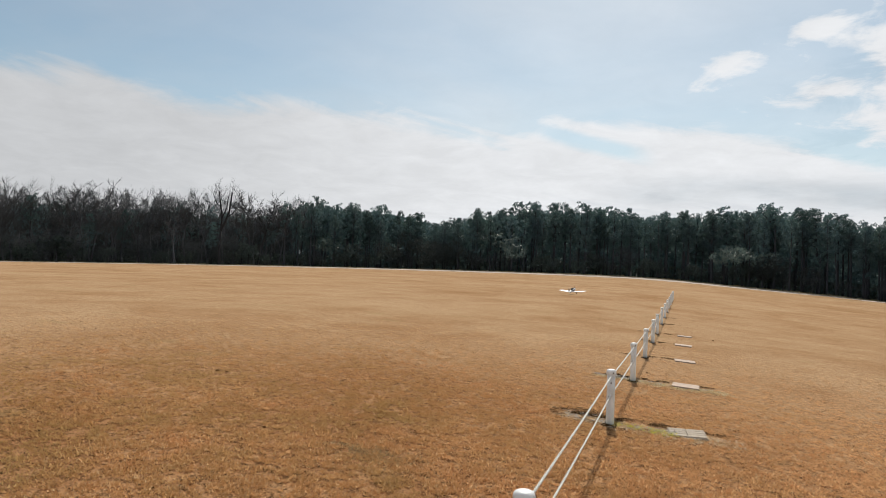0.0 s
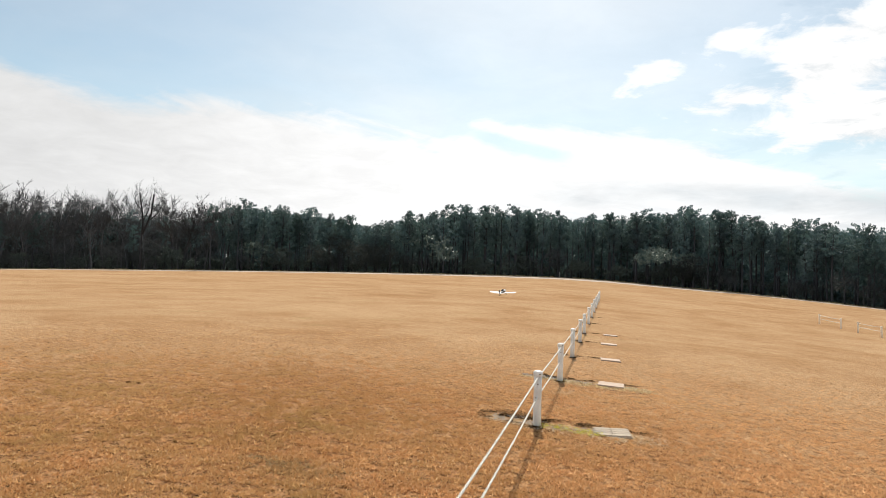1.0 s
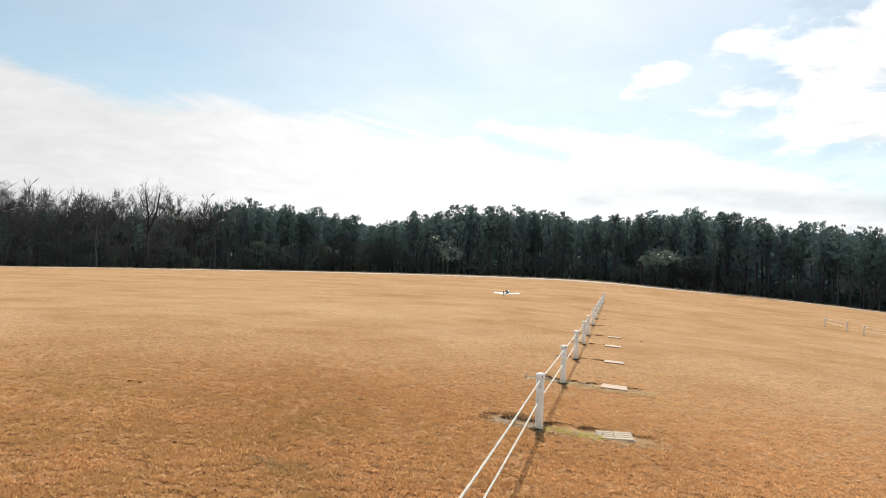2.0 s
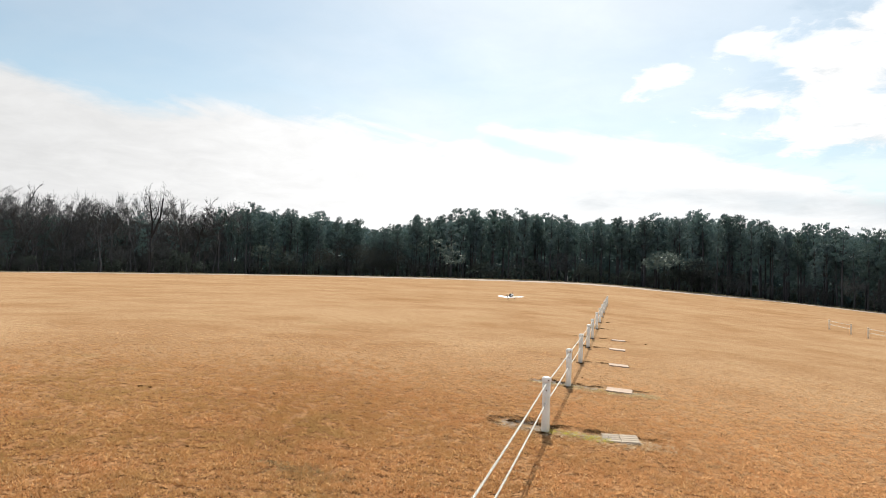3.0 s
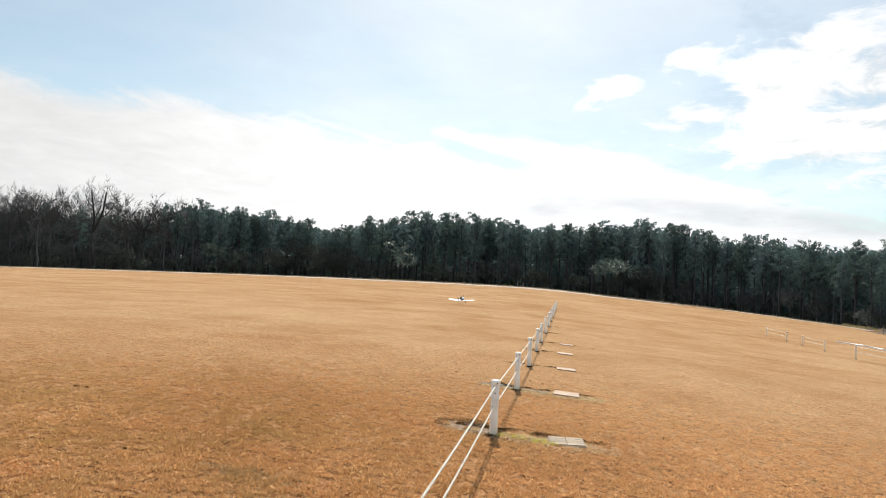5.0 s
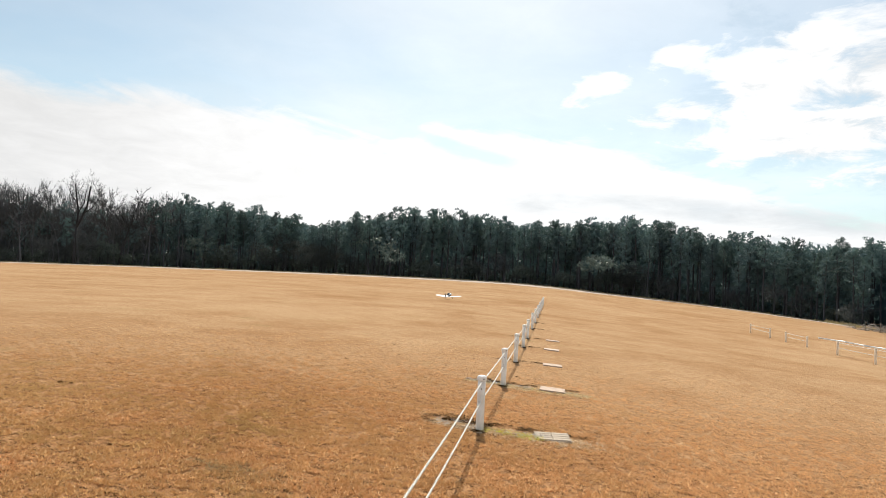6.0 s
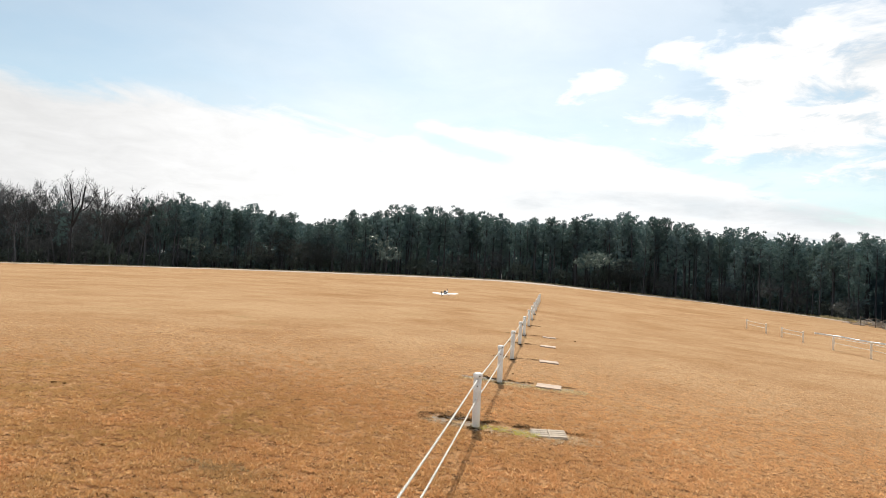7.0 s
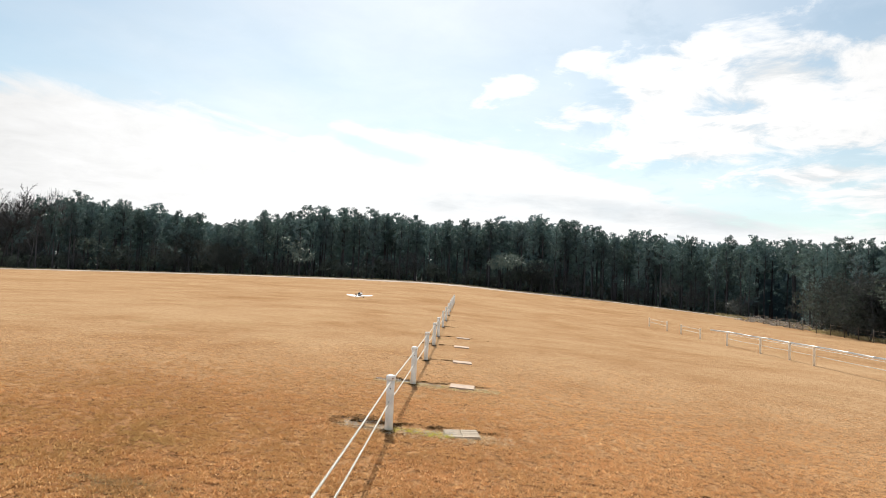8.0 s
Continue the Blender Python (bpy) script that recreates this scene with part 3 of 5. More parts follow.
def top_rail():
    """White pipe lengths end to end along the post tops, each a little out of line."""
    cuts = (36.3, 33.6, 31.9, 30.2, 28.4, 26.5, 24.6, 23.2, 21.6, 20.4)
    r2 = random.Random(3)
    ends = []
    for y in cuts:
        x = east_x(y) + 0.05
        tall = float(np.interp(y, (26, 34, 36.3), (0.745, 0.665, 0.60)))
        ends.append((x + r2.uniform(-0.02, 0.02), y, gz(x, y) + tall + r2.uniform(-0.012, 0.02)))
    for a, b in zip(ends, ends[1:]):
        a, b = Vector(a), Vector(b)
        d = (b - a).normalized()
        v, f = tube([a, a + d * 0.05, a + d * 0.051, b - d * 0.02, b - d * 0.01], [0.046, 0.046, 0.038, 0.038, 0.036], 10)
        part("top_rail", mesh_from("top_rail", v, f, M_CAP, True), far_fence)


top_rail()
WARM_SHAFT, WARM_CAP = SHAFT.copy(), CAP.copy()
for me in (WARM_SHAFT, WARM_CAP):
    me.materials[0] = M_PVC_WARM
for post in far_fence.children:
    if post.data == SHAFT:
        post.data = WARM_SHAFT
        for sub in post.children:
            if sub.data == CAP:
                sub.data = WARM_CAP

# ---------------------------------------------------------------- paving slabs and worn ground


def slab_mesh():
    """Cast square slab with worn edges."""
    s, t = 0.21, 0.045
    bm = box(2 * s, 2 * s, t, 0.006)
    bmesh.ops.translate(bm, vec=(0, 0, t / 2), verts=bm.verts)
    return bm


def paver(x, y, lift, turn, brick):
    tilt = -0.8 if brick else math.degrees(math.atan(0.055))
    at = pose(x, y, gz(x, y) + lift, 0, tilt, turn)
    if not brick:
        ob = part("paving_slab", (slab_mesh(), M_SLAB_PINK), at=at)
        return tagged(ob, "square pinkish concrete slab lying in the grass", "paving slab", "slabs along the fence")
    top = thing("paving_slab", "weathered grey concrete slab cast like small bricks", "paving slab", at, "slabs along the fence")
    part("body", (slab_mesh(), M_SLAB), top)
    piece = bpy.data.meshes.new("brick")
    bm = box(0.2, 0.094, 0.014, 0.004, 1)
    bm.to_mesh(piece)
    bm.free()
    piece.materials.append(M_SLAB)
    for i in range(4):
        for j in range(2):
            part("brick", piece, top, at=pose(-0.103 + 0.206 * j + rng.uniform(-0.002, 0.002), -0.153 + 0.102 * i, 0.0485, 0, 0, rng.uniform(-0.6, 0.6)))


PAVERS = ((0.14, 8.04, -0.036, 4, True), (0.185, 11.68, -0.018, -3, False), (0.225, 15.34, -0.022, 2, False), (0.24, 18.95, -0.02, -2, False), (0.31, 21.95, -0.024, 3, False))
for p in PAVERS:
    paver(*p)


def ragged(name, mat, label, test, x0, x1, y0, y1, cell, lift):
    """A patch of worn ground with a broken outline: cells kept where test() is positive."""
    nx, ny = int((x1 - x0) / cell), int((y1 - y0) / cell)
    index, verts, faces = {}, [], []

    def vert(i, j):
        if (i, j) not in index:
            x, y = x0 + i * cell, y0 + j * cell
            w = noise.noise_vector(Vector((x * 30, y * 30, 3))) * cell * 0.35
            x, y = x + w.x, y + w.y
            index[(i, j)] = len(verts)
            verts.append((x, y, gz(x, y) + lift + 0.006 * noise.noise(Vector((x * 25, y * 25, 0)))))
        return index[(i, j)]
    for i in range(nx):
        for j in range(ny):
            if test(x0 + (i + 0.5) * cell, y0 + (j + 0.5) * cell) > 0:
                faces.append((vert(i, j), vert(i + 1, j), vert(i + 1, j + 1), vert(i, j + 1)))
    if faces:
        tagged(new(name, mesh_from(name, verts, faces, mat, True)), label, "ground patch", kind="stuff")


def oval(x, y, cx, cy, rx, ry, rough=0.55, s=9.0, seed=0.0):
    d = math.hypot((x - cx) / rx, (y - cy) / ry)
    return 1 - d + rough * noise.noise(Vector((x * s, y * s * 1.6, seed))) + 0.5 * rough * noise.noise(Vector((x * s * 3.1, y * s * 3.7, seed + 5)))


def litter_bits(name, mat, label, blobs, count, size, seed, lift=0.004, stand=0.5, broken=0.0):
    """Loose bits lying in soft-edged blobs (x, y, half width, half depth)."""
    g = np.random.default_rng(seed)
    pts = []
    for cx, cy, rx, ry, share in blobs:
        m = int(count * share)
        rad = np.sqrt(g.uniform(0, 1, m)) ** 1.25
        t = g.uniform(0, 2 * np.pi, m)
        pts.append(np.stack([cx + rx * rad * np.cos(t), cy + ry * rad * np.sin(t)], 1))
    xy = np.concatenate(pts)
    xy = xy[0.6 * lattice(xy[:, 0], xy[:, 1], 0.16, seed) + 0.4 * lattice(xy[:, 0], xy[:, 1], 0.05, seed + 1) > broken]
    n = len(xy)
    base = np.stack([xy[:, 0], xy[:, 1], lay(xy[:, 0], xy[:, 1]) + lift], 1)
    t = g.uniform(0, 2 * np.pi, n)
    up = g.uniform(0.05, stand, n)
    ln = g.uniform(0.5, 1.3, n) * size
    d = np.stack([np.cos(t) * np.cos(up), np.sin(t) * np.cos(up), np.sin(up)], 1) * ln[:, None]
    s = np.stack([-np.sin(t), np.cos(t), np.zeros(n)], 1) * (ln * g.uniform(0.12, 0.4, n))[:, None]
    tagged(new(name, triangles(name, np.stack([base - s, base + s, base + d], 1), mat)), label, "ground patch", kind="stuff")


def worn_patches():
    for y in POST_Y[:9]:
        # Dark bits paint extra shadow in at the foot of each post.
        litter_bits("bare_collar", M_SOIL_SHADE, "dark bits standing in for shadow at the foot of a fence post", ((fence_x(y), y - 0.06, 0.085, 0.15, 1.0),), 420, 0.026, int(y * 10), 0.004, 0.3)
    for k, (y, w, s) in enumerate(((7.9, 1.0, 1.0), (11.55, 0.95, 0.75), (15.15, 0.8, 0.6), (18.8, 0.7, 0.5), (21.8, 0.8, 0.6), (26.2, 0.5, 0.5), (30.1, 0.4, 0.5))):
        x = fence_x(y)
        b = y + 0.26
        grow = 1.0 if k < 2 else 1.5
        litter_bits("worn_thatch", M_SOIL_SHADE, "strip of dark dead thatch beside a fence post",
                    ((x - 0.36 * w, b + 0.04, 0.40 * w, 0.36 * s, 0.45), (x + 0.45 * w, b + 0.05, 0.95 * w, 0.12 * s, 0.40), (x + 0.15, b - 0.02, 0.3, 0.2 * s, 0.18)),
                    8600 if k < 2 else 1500, 0.020 * grow, 100 + k, 0.012, 0.4, 0.51)
        if k < 2:
            ragged("sandy_soil", M_SAND, "pale sandy soil showing through thin grass",
                   lambda u, v: max(oval(u, v, x - 0.30, y + 0.12, 0.42, 0.2 * s, 0.9, 7, k + 3), oval(u, v, x + 1.10, y - 0.03, 0.30, 0.20 * s, 0.9, 7, k + 4),
                                    oval(u, v, x + 0.45, y + 0.04, 0.75, 0.22 * s, 0.9, 7, k + 6)) - 0.2,
                   x - 0.9, x + 1.6, y - 0.5, y + 0.5, 0.02, 0.004)
            litter_bits("gravel", M_GRAVEL, "pale grey grit washed out beside a fence post",
                        ((x - 0.30, y + 0.20, 0.36, 0.26 * s, 0.6), (x + 0.55, y + 0.02, 0.75, 0.18 * s, 0.4)), 3400, 0.015, 250 + k, 0.012, 0.8, 0.44)
            litter_bits("pale_straw", M_STRAW, "pale dead straw over sandy soil",
                        ((x - 0.2, y + 0.06, 0.5, 0.2 * s, 0.3), (x + 1.15, y - 0.02, 0.34, 0.22 * s, 0.3), (x + 0.75, y - 0.22, 0.85, 0.16, 0.4)), 1500, 0.030, 200 + k, 0.008)
            litter_bits("moss", M_MOSS, "yellow-green moss beside a fence post",
                        ((x + 0.25, y + 0.00, 0.30, 0.15 * s, 0.3), (x + 0.54, y - 0.05, 0.24, 0.16 * s, 0.25)), 2600 if k == 0 else 300, 0.018, 300 + k, 0.012, 0.35, 0.3)


worn_patches()

# ---------------------------------------------------------------- model aeroplane
M_WHITE = simple("white_film_covering", (0.80, 0.80, 0.79), (0.72, 0.72, 0.71), 5.0, 0.3, bump=0.02)
M_BLACK = simple("black_film_covering", (0.012, 0.012, 0.013), (0.03, 0.03, 0.03), 5.0, 0.35)
M_TYRE = simple("black_foam_rubber", (0.015, 0.015, 0.015), (0.035, 0.033, 0.03), 20.0, 0.85)
M_WIRE = simple("steel_wire", (0.35, 0.35, 0.36), (0.25, 0.25, 0.26), 20.0, 0.35, 0.9)
M_CANOPY = simple("smoked_canopy", (0.02, 0.022, 0.025), (0.04, 0.042, 0.045), 4.0, 0.08)


def loft(sections, n=16, power=2.4):
    """Skin through superellipse sections (y, half width, half height, centre z)."""
    bm = bmesh.new()
    rings = []
    for y, w, h, zc in sections:
        ring = []
        for i in range(n):
            a = 2 * math.pi * i / n
            c, s = math.cos(a), math.sin(a)
            ring.append(bm.verts.new((w * math.copysign(abs(c) ** (2 / power), c), y, zc + h * math.copysign(abs(s) ** (2 / power), s))))
        rings.append(ring)
    for a, b in zip(rings, rings[1:]):
        for i in range(n):
            bm.faces.new((a[i], b[i], b[(i + 1) % n], a[(i + 1) % n])).smooth = True
    bm.faces.new(rings[0])
    bm.faces.new(rings[-1][::-1])
    bmesh.ops.recalc_face_normals(bm, faces=bm.faces)
    return bm


def foil(stations, vertical=False, n=14):
    """Wing skin from stations (span, leading edge y, chord, thickness, z)."""
    bm = bmesh.new()
    rings = []
    for s, le, chord, thick, z in stations:
        ring = []
        for i in range(n):
            a = 2 * math.pi * i / n
            t = 0.5 * (1 - math.cos(a))
            half = thick * chord * (1.48 * math.sqrt(max(t, 0)) - 0.63 * t - 1.75 * t * t + 1.4 * t ** 3 - 0.5 * t ** 4) * math.copysign(1, math.sin(a) + 1e-9)
            half = half + (0.002 if math.sin(a) > 0 else -0.002)
            ring.append(bm.verts.new((half, le - chord * t, z + s) if vertical else (s, le - chord * t, z + half)))
        rings.append(ring)
    for a, b in zip(rings, rings[1:]):
        for i in range(n):
            bm.faces.new((a[i], b[i], b[(i + 1) % n], a[(i + 1) % n])).smooth = True
    bm.faces.new(rings[0])
    bm.faces.new(rings[-1][::-1])
    bmesh.ops.recalc_face_normals(bm, faces=bm.faces)
    return bm


def model_plane(x, y, heading):
    plane = thing("model_aeroplane", "white and black low-wing radio model aeroplane on grass", "model aeroplane",
                  pose(x, y, gz(x, y) + 0.012, 10.0, 0, heading))
    body = [(0.52, 0.052, 0.055, 0.235), (0.50, 0.075, 0.08, 0.235), (0.40, 0.088, 0.098, 0.235), (0.2, 0.092, 0.11, 0.235), (0.0, 0.085, 0.105, 0.235),
            (-0.25, 0.062, 0.075, 0.24), (-0.5, 0.036, 0.048, 0.25), (-0.7, 0.014, 0.028, 0.258)]
    part("fuselage", (loft(body), M_WHITE), plane)
    for s in (-1, 1):
        stripe = [(0.30, 0.004, 0.03, 0.0), (0.1, 0.004, 0.062, 0.0), (-0.2, 0.004, 0.05, 0.0), (-0.5, 0.004, 0.026, 0.0)]
        bm = bmesh.new()
        vs = []
        for yy, _, h, _z in stripe:
            w = float(np.interp(yy, [b[0] for b in body[::-1]], [b[1] for b in body[::-1]]))
            zc = float(np.interp(yy, [b[0] for b in body[::-1]], [b[3] for b in body[::-1]]))
            vs.append([bm.verts.new((s * (w + o), yy, zc + 0.012 + k * h * 0.75)) for o, k in ((0.003, -1), (0.003, 1), (-0.004, 1), (-0.004, -1))])
        for a, b in zip(vs, vs[1:]):
            for i in range(4):
                bm.faces.new((a[i], a[(i + 1) % 4], b[(i + 1) % 4], b[i]))
        bm.faces.new(vs[0])
        bm.faces.new(vs[-1])
        bmesh.ops.recalc_face_normals(bm, faces=bm.faces)
        part("stripe", (bm, M_BLACK), plane, "black side stripe")
    part("canopy", (loft([(0.2, 0.02, 0.01, 0.335), (0.15, 0.058, 0.05, 0.34), (0.03, 0.07, 0.085, 0.345), (-0.1, 0.06, 0.07, 0.34), (-0.24, 0.02, 0.015, 0.315)], 14, 2.0), M_CANOPY), plane, "glossy smoked canopy")
    wing = part("wing", (foil([(-0.89, 0.20, 0.20, 0.09, 0.225), (-0.86, 0.225, 0.25, 0.11, 0.222), (-0.45, 0.24, 0.29, 0.12, 0.192), (-0.05, 0.25, 0.31, 0.12, 0.165), (0.05, 0.25, 0.31, 0.12, 0.165),
                               (0.45, 0.24, 0.29, 0.12, 0.192), (0.86, 0.225, 0.25, 0.11, 0.222), (0.89, 0.20, 0.20, 0.09, 0.225)]), M_WHITE), plane)
    for s in (-1, 1):
        a = box(0.46, 0.055, 0.008, 0.002)
        bmesh.ops.translate(a, vec=(s * 0.6, -0.055, 0.203), verts=a.verts)
        part("aileron", (a, M_WHITE), wing)
        band = box(0.03, 0.2, 0.003, 0.001)
        bmesh.ops.translate(band, vec=(s * 0.8, 0.1, 0.232), verts=band.verts)
        part("wing_band", (band, M_BLACK), wing, "narrow black band near the wing tip")
    part("tailplane", (foil([(-0.33, -0.56, 0.12, 0.05, 0.268), (-0.02, -0.52, 0.18, 0.06, 0.268), (0.02, -0.52, 0.18, 0.06, 0.268), (0.33, -0.56, 0.12, 0.05, 0.268)]), M_WHITE), plane)
    fin = part("fin", (foil([(0.0, -0.50, 0.16, 0.06, 0.27), (0.13, -0.545, 0.12, 0.06, 0.27), (0.22, -0.58, 0.085, 0.05, 0.27)], True), M_BLACK), plane, "black tail fin")
    r = box(0.01, 0.075, 0.25, 0.003)
    bmesh.ops.translate(r, vec=(0, -0.705, 0.375), verts=r.verts)
    part("rudder", (r, M_BLACK), fin)
    spin = lathe([(0.042, 0.0), (0.04, 0.02), (0.028, 0.05), (0.008, 0.07)], 14)
    bmesh.ops.rotate(spin, cent=(0, 0, 0), matrix=Matrix.Rotation(-math.pi / 2, 3, "X"), verts=spin.verts)
    bmesh.ops.translate(spin, vec=(0, 0.522, 0.235), verts=spin.verts)
    part("spinner", (spin, M_WHITE), plane)
    prop = bmesh.new()
    for s in (-1, 1):
        ring = []
        for u, c in ((0.02, 0.014), (0.1, 0.024), (0.2, 0.02), (0.235, 0.006)):
            ring.append([prop.verts.new((s * dx * 0.5, 0.545 + dy * 0.5, 0.235 + s * u)) for dx, dy in ((-c, -0.012), (c, 0.012), (c, 0.02), (-c, -0.004))])
        for a, b in zip(ring, ring[1:]):
            for i in range(4):
                prop.faces.new((a[i], a[(i + 1) % 4], b[(i + 1) % 4], b[i]))
        prop.faces.new(ring[-1])
    bmesh.ops.recalc_face_normals(prop, faces=prop.faces)
    part("propeller", (prop, M_BLACK), plane, "black two-bladed propeller")
    for s in (-1, 1):
        v, f = tube([(s * 0.05, 0.20, 0.16), (s * 0.13, 0.23, 0.09), (s * 0.2, 0.24, 0.055), (s * 0.225, 0.24, 0.055)], 0.007, 8)
        strut = part("gear_strut", mesh_from("gear_strut", v, f, M_WIRE, True), plane)
        wheel = lathe([(0.02, -0.016), (0.04, -0.018), (0.052, -0.011), (0.055, 0.0), (0.052, 0.011), (0.04, 0.018), (0.02, 0.016)], 18)
        bmesh.ops.rotate(wheel, cent=(0, 0, 0), matrix=Matrix.Rotation(math.pi / 2, 3, "Y"), verts=wheel.verts)
        bmesh.ops.translate(wheel, vec=(s * 0.222, 0.24, 0.055), verts=wheel.verts)
        w = part("wheel", (wheel, M_TYRE), plane)
        hub = lathe([(0.02, -0.019), (0.02, 0.019)], 12)
        bmesh.ops.rotate(hub, cent=(0, 0, 0), matrix=Matrix.Rotation(math.pi / 2, 3, "Y"), verts=hub.verts)
        bmesh.ops.translate(hub, vec=(s * 0.222, 0.24, 0.055), verts=hub.verts)
        part("hub", (hub, M_WHITE), w)
    v, f = tube([(0, -0.62, 0.24), (0, -0.66, 0.17), (0, -0.67, 0.14)], 0.005, 6)
    part("tail_wheel_strut", mesh_from("tail_wheel_strut", v, f, M_WIRE, True), plane)
    tw = lathe([(0.006, -0.008), (0.02, -0.008), (0.024, 0.0), (0.02, 0.008), (0.006, 0.008)], 12)
    bmesh.ops.rotate(tw, cent=(0, 0, 0), matrix=Matrix.Rotation(math.pi / 2, 3, "Y"), verts=tw.verts)
    bmesh.ops.translate(tw, vec=(0, -0.67, 0.125), verts=tw.verts)
    part("tail_wheel", (tw, M_TYRE), plane)


model_plane(-6.4, 44.8, -10)

# ---------------------------------------------------------------- trees


def tuft(gen, c, size, count, flat=0.8, width=0.22):
    """Triangles fanning out from a point, like a spray of needles or leaves."""
    d = gen.normal(size=(count, 3))
    d[:, 2] = d[:, 2] * flat + 0.25
    d /= np.linalg.norm(d, axis=1)[:, None]
    s = gen.normal(size=(count, 3))
    s = np.cross(d, s)
    s /= np.linalg.norm(s, axis=1)[:, None] + 1e-9
    ln = size * gen.uniform(0.6, 1.15, (count, 1))
    base = np.asarray(c) + d * ln * 0.1
    tip = np.asarray(c) + d * ln
    w = s * ln * width
    return np.stack([base - w, base + w, tip], 1) if gen.random() < 0.5 else np.stack([base, tip - w, tip + w], 1)


CROWNS = []


def clump(gen, c, rad, count, leaf):
    """A rounded bunch of needle sprays about a shoot, fuller on top than below."""
    d = gen.normal(size=(count, 3))
    d /= np.linalg.norm(d, axis=1)[:, None]
    at = d * gen.uniform(0.35, 1.0, (count, 1)) * rad * np.array((0.9, 0.9, 1.0))
    at[:, 2] = np.where(at[:, 2] < 0, at[:, 2] * 0.6, at[:, 2])
    way = d + gen.normal(size=(count, 3)) * 0.6 + np.array((0, 0, 0.6))
    way /= np.linalg.norm(way, axis=1)[:, None]
    s = np.cross(way, gen.normal(size=(count, 3)))
    s /= np.linalg.norm(s, axis=1)[:, None] + 1e-9
    ln = leaf * gen.uniform(0.6, 1.25, (count, 1))
    p = np.asarray(c) + at
    return np.stack([p - s * ln * 0.3, p + s * ln * 0.3, p + way * ln], 1)


def pine_meshes(seed, tall=14.0, start=0.45, spread=2.2, limbs=26, round_top=0.6):
    """A bare lower trunk with dead stubs, and a crown of bunched needles on rising limbs."""
    gen = np.random.default_rng(seed)
    bend = gen.uniform(-0.4, 0.4, 2)
    pts = [(bend[0] * (u ** 2) + 0.08 * math.sin(5 * u + seed), bend[1] * (u ** 2), tall * u * 0.96 - 0.3 * (1 - u)) for u in np.linspace(0, 1, 8)]
    verts, faces = tube(pts, [0.17 * (1 - u) ** 0.8 + 0.025 for u in np.linspace(0, 1, 8)], 7)
    leaves = []

    def axis(u):
        i = min(int(u * 7), 6)
        return np.array(pts[i]) * (1 - (u * 7 - i)) + np.array(pts[i + 1]) * (u * 7 - i)

    def limb(a, b, r):
        n0 = len(verts)
        tv, tf = tube([a, a + (b - a) * 0.5 - np.array((0, 0, 0.06)) * np.linalg.norm(b - a), b], [r, r * 0.7, r * 0.3], 3, False)
        verts.extend(tv)
        faces.extend(tuple(i + n0 for i in f) for f in tf)
    for k in range(9):
        u = gen.uniform(0.15, start)
        a = gen.uniform(0, 6.28)
        limb(axis(u), axis(u) + np.array((math.cos(a), math.sin(a), gen.uniform(-0.2, 0.3))) * gen.uniform(0.4, 1.3), 0.025)
    for b in range(limbs):
        v = (b + gen.uniform(0, 1)) / limbs
        u = start + (0.99 - start) * v ** 0.8
        full = spread * gen.uniform(0.5, 1.15) * (1 - v ** 2.4) ** round_top * min(1, 0.55 + 1.6 * v) + 0.25
        a = b * 2.399 + gen.uniform(-0.5, 0.5)
        o = axis(min(u, 0.995))
        e = o + np.array([math.cos(a), math.sin(a), gen.uniform(0.15, 0.55) + 0.65 * v]) * full
        limb(o, e, 0.05 * (1 - v) + 0.018)
        for k in range(1 + int(full > 0.9) + int(full > 1.8)):
            w = 1.0 - 0.42 * k + gen.uniform(-0.08, 0.08)
            rad = gen.uniform(0.34, 0.66) * (1.0 - 0.35 * v)
            leaves.append(clump(gen, o + (e - o) * w + gen.normal(size=3) * 0.15, rad, int(54 * rad / 0.5), 0.27))
    top = np.array(pts[-1])
    for k in range(3):
        leaves.append(clump(gen, top + gen.normal(size=3) * (0.28, 0.28, 0.2) - np.array((0, 0, 0.3 * k)), gen.uniform(0.3, 0.45), 34, 0.26))
    leaves = np.concatenate(leaves)
    CROWNS.append(leaves)
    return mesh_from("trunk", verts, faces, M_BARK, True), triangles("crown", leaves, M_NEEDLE)


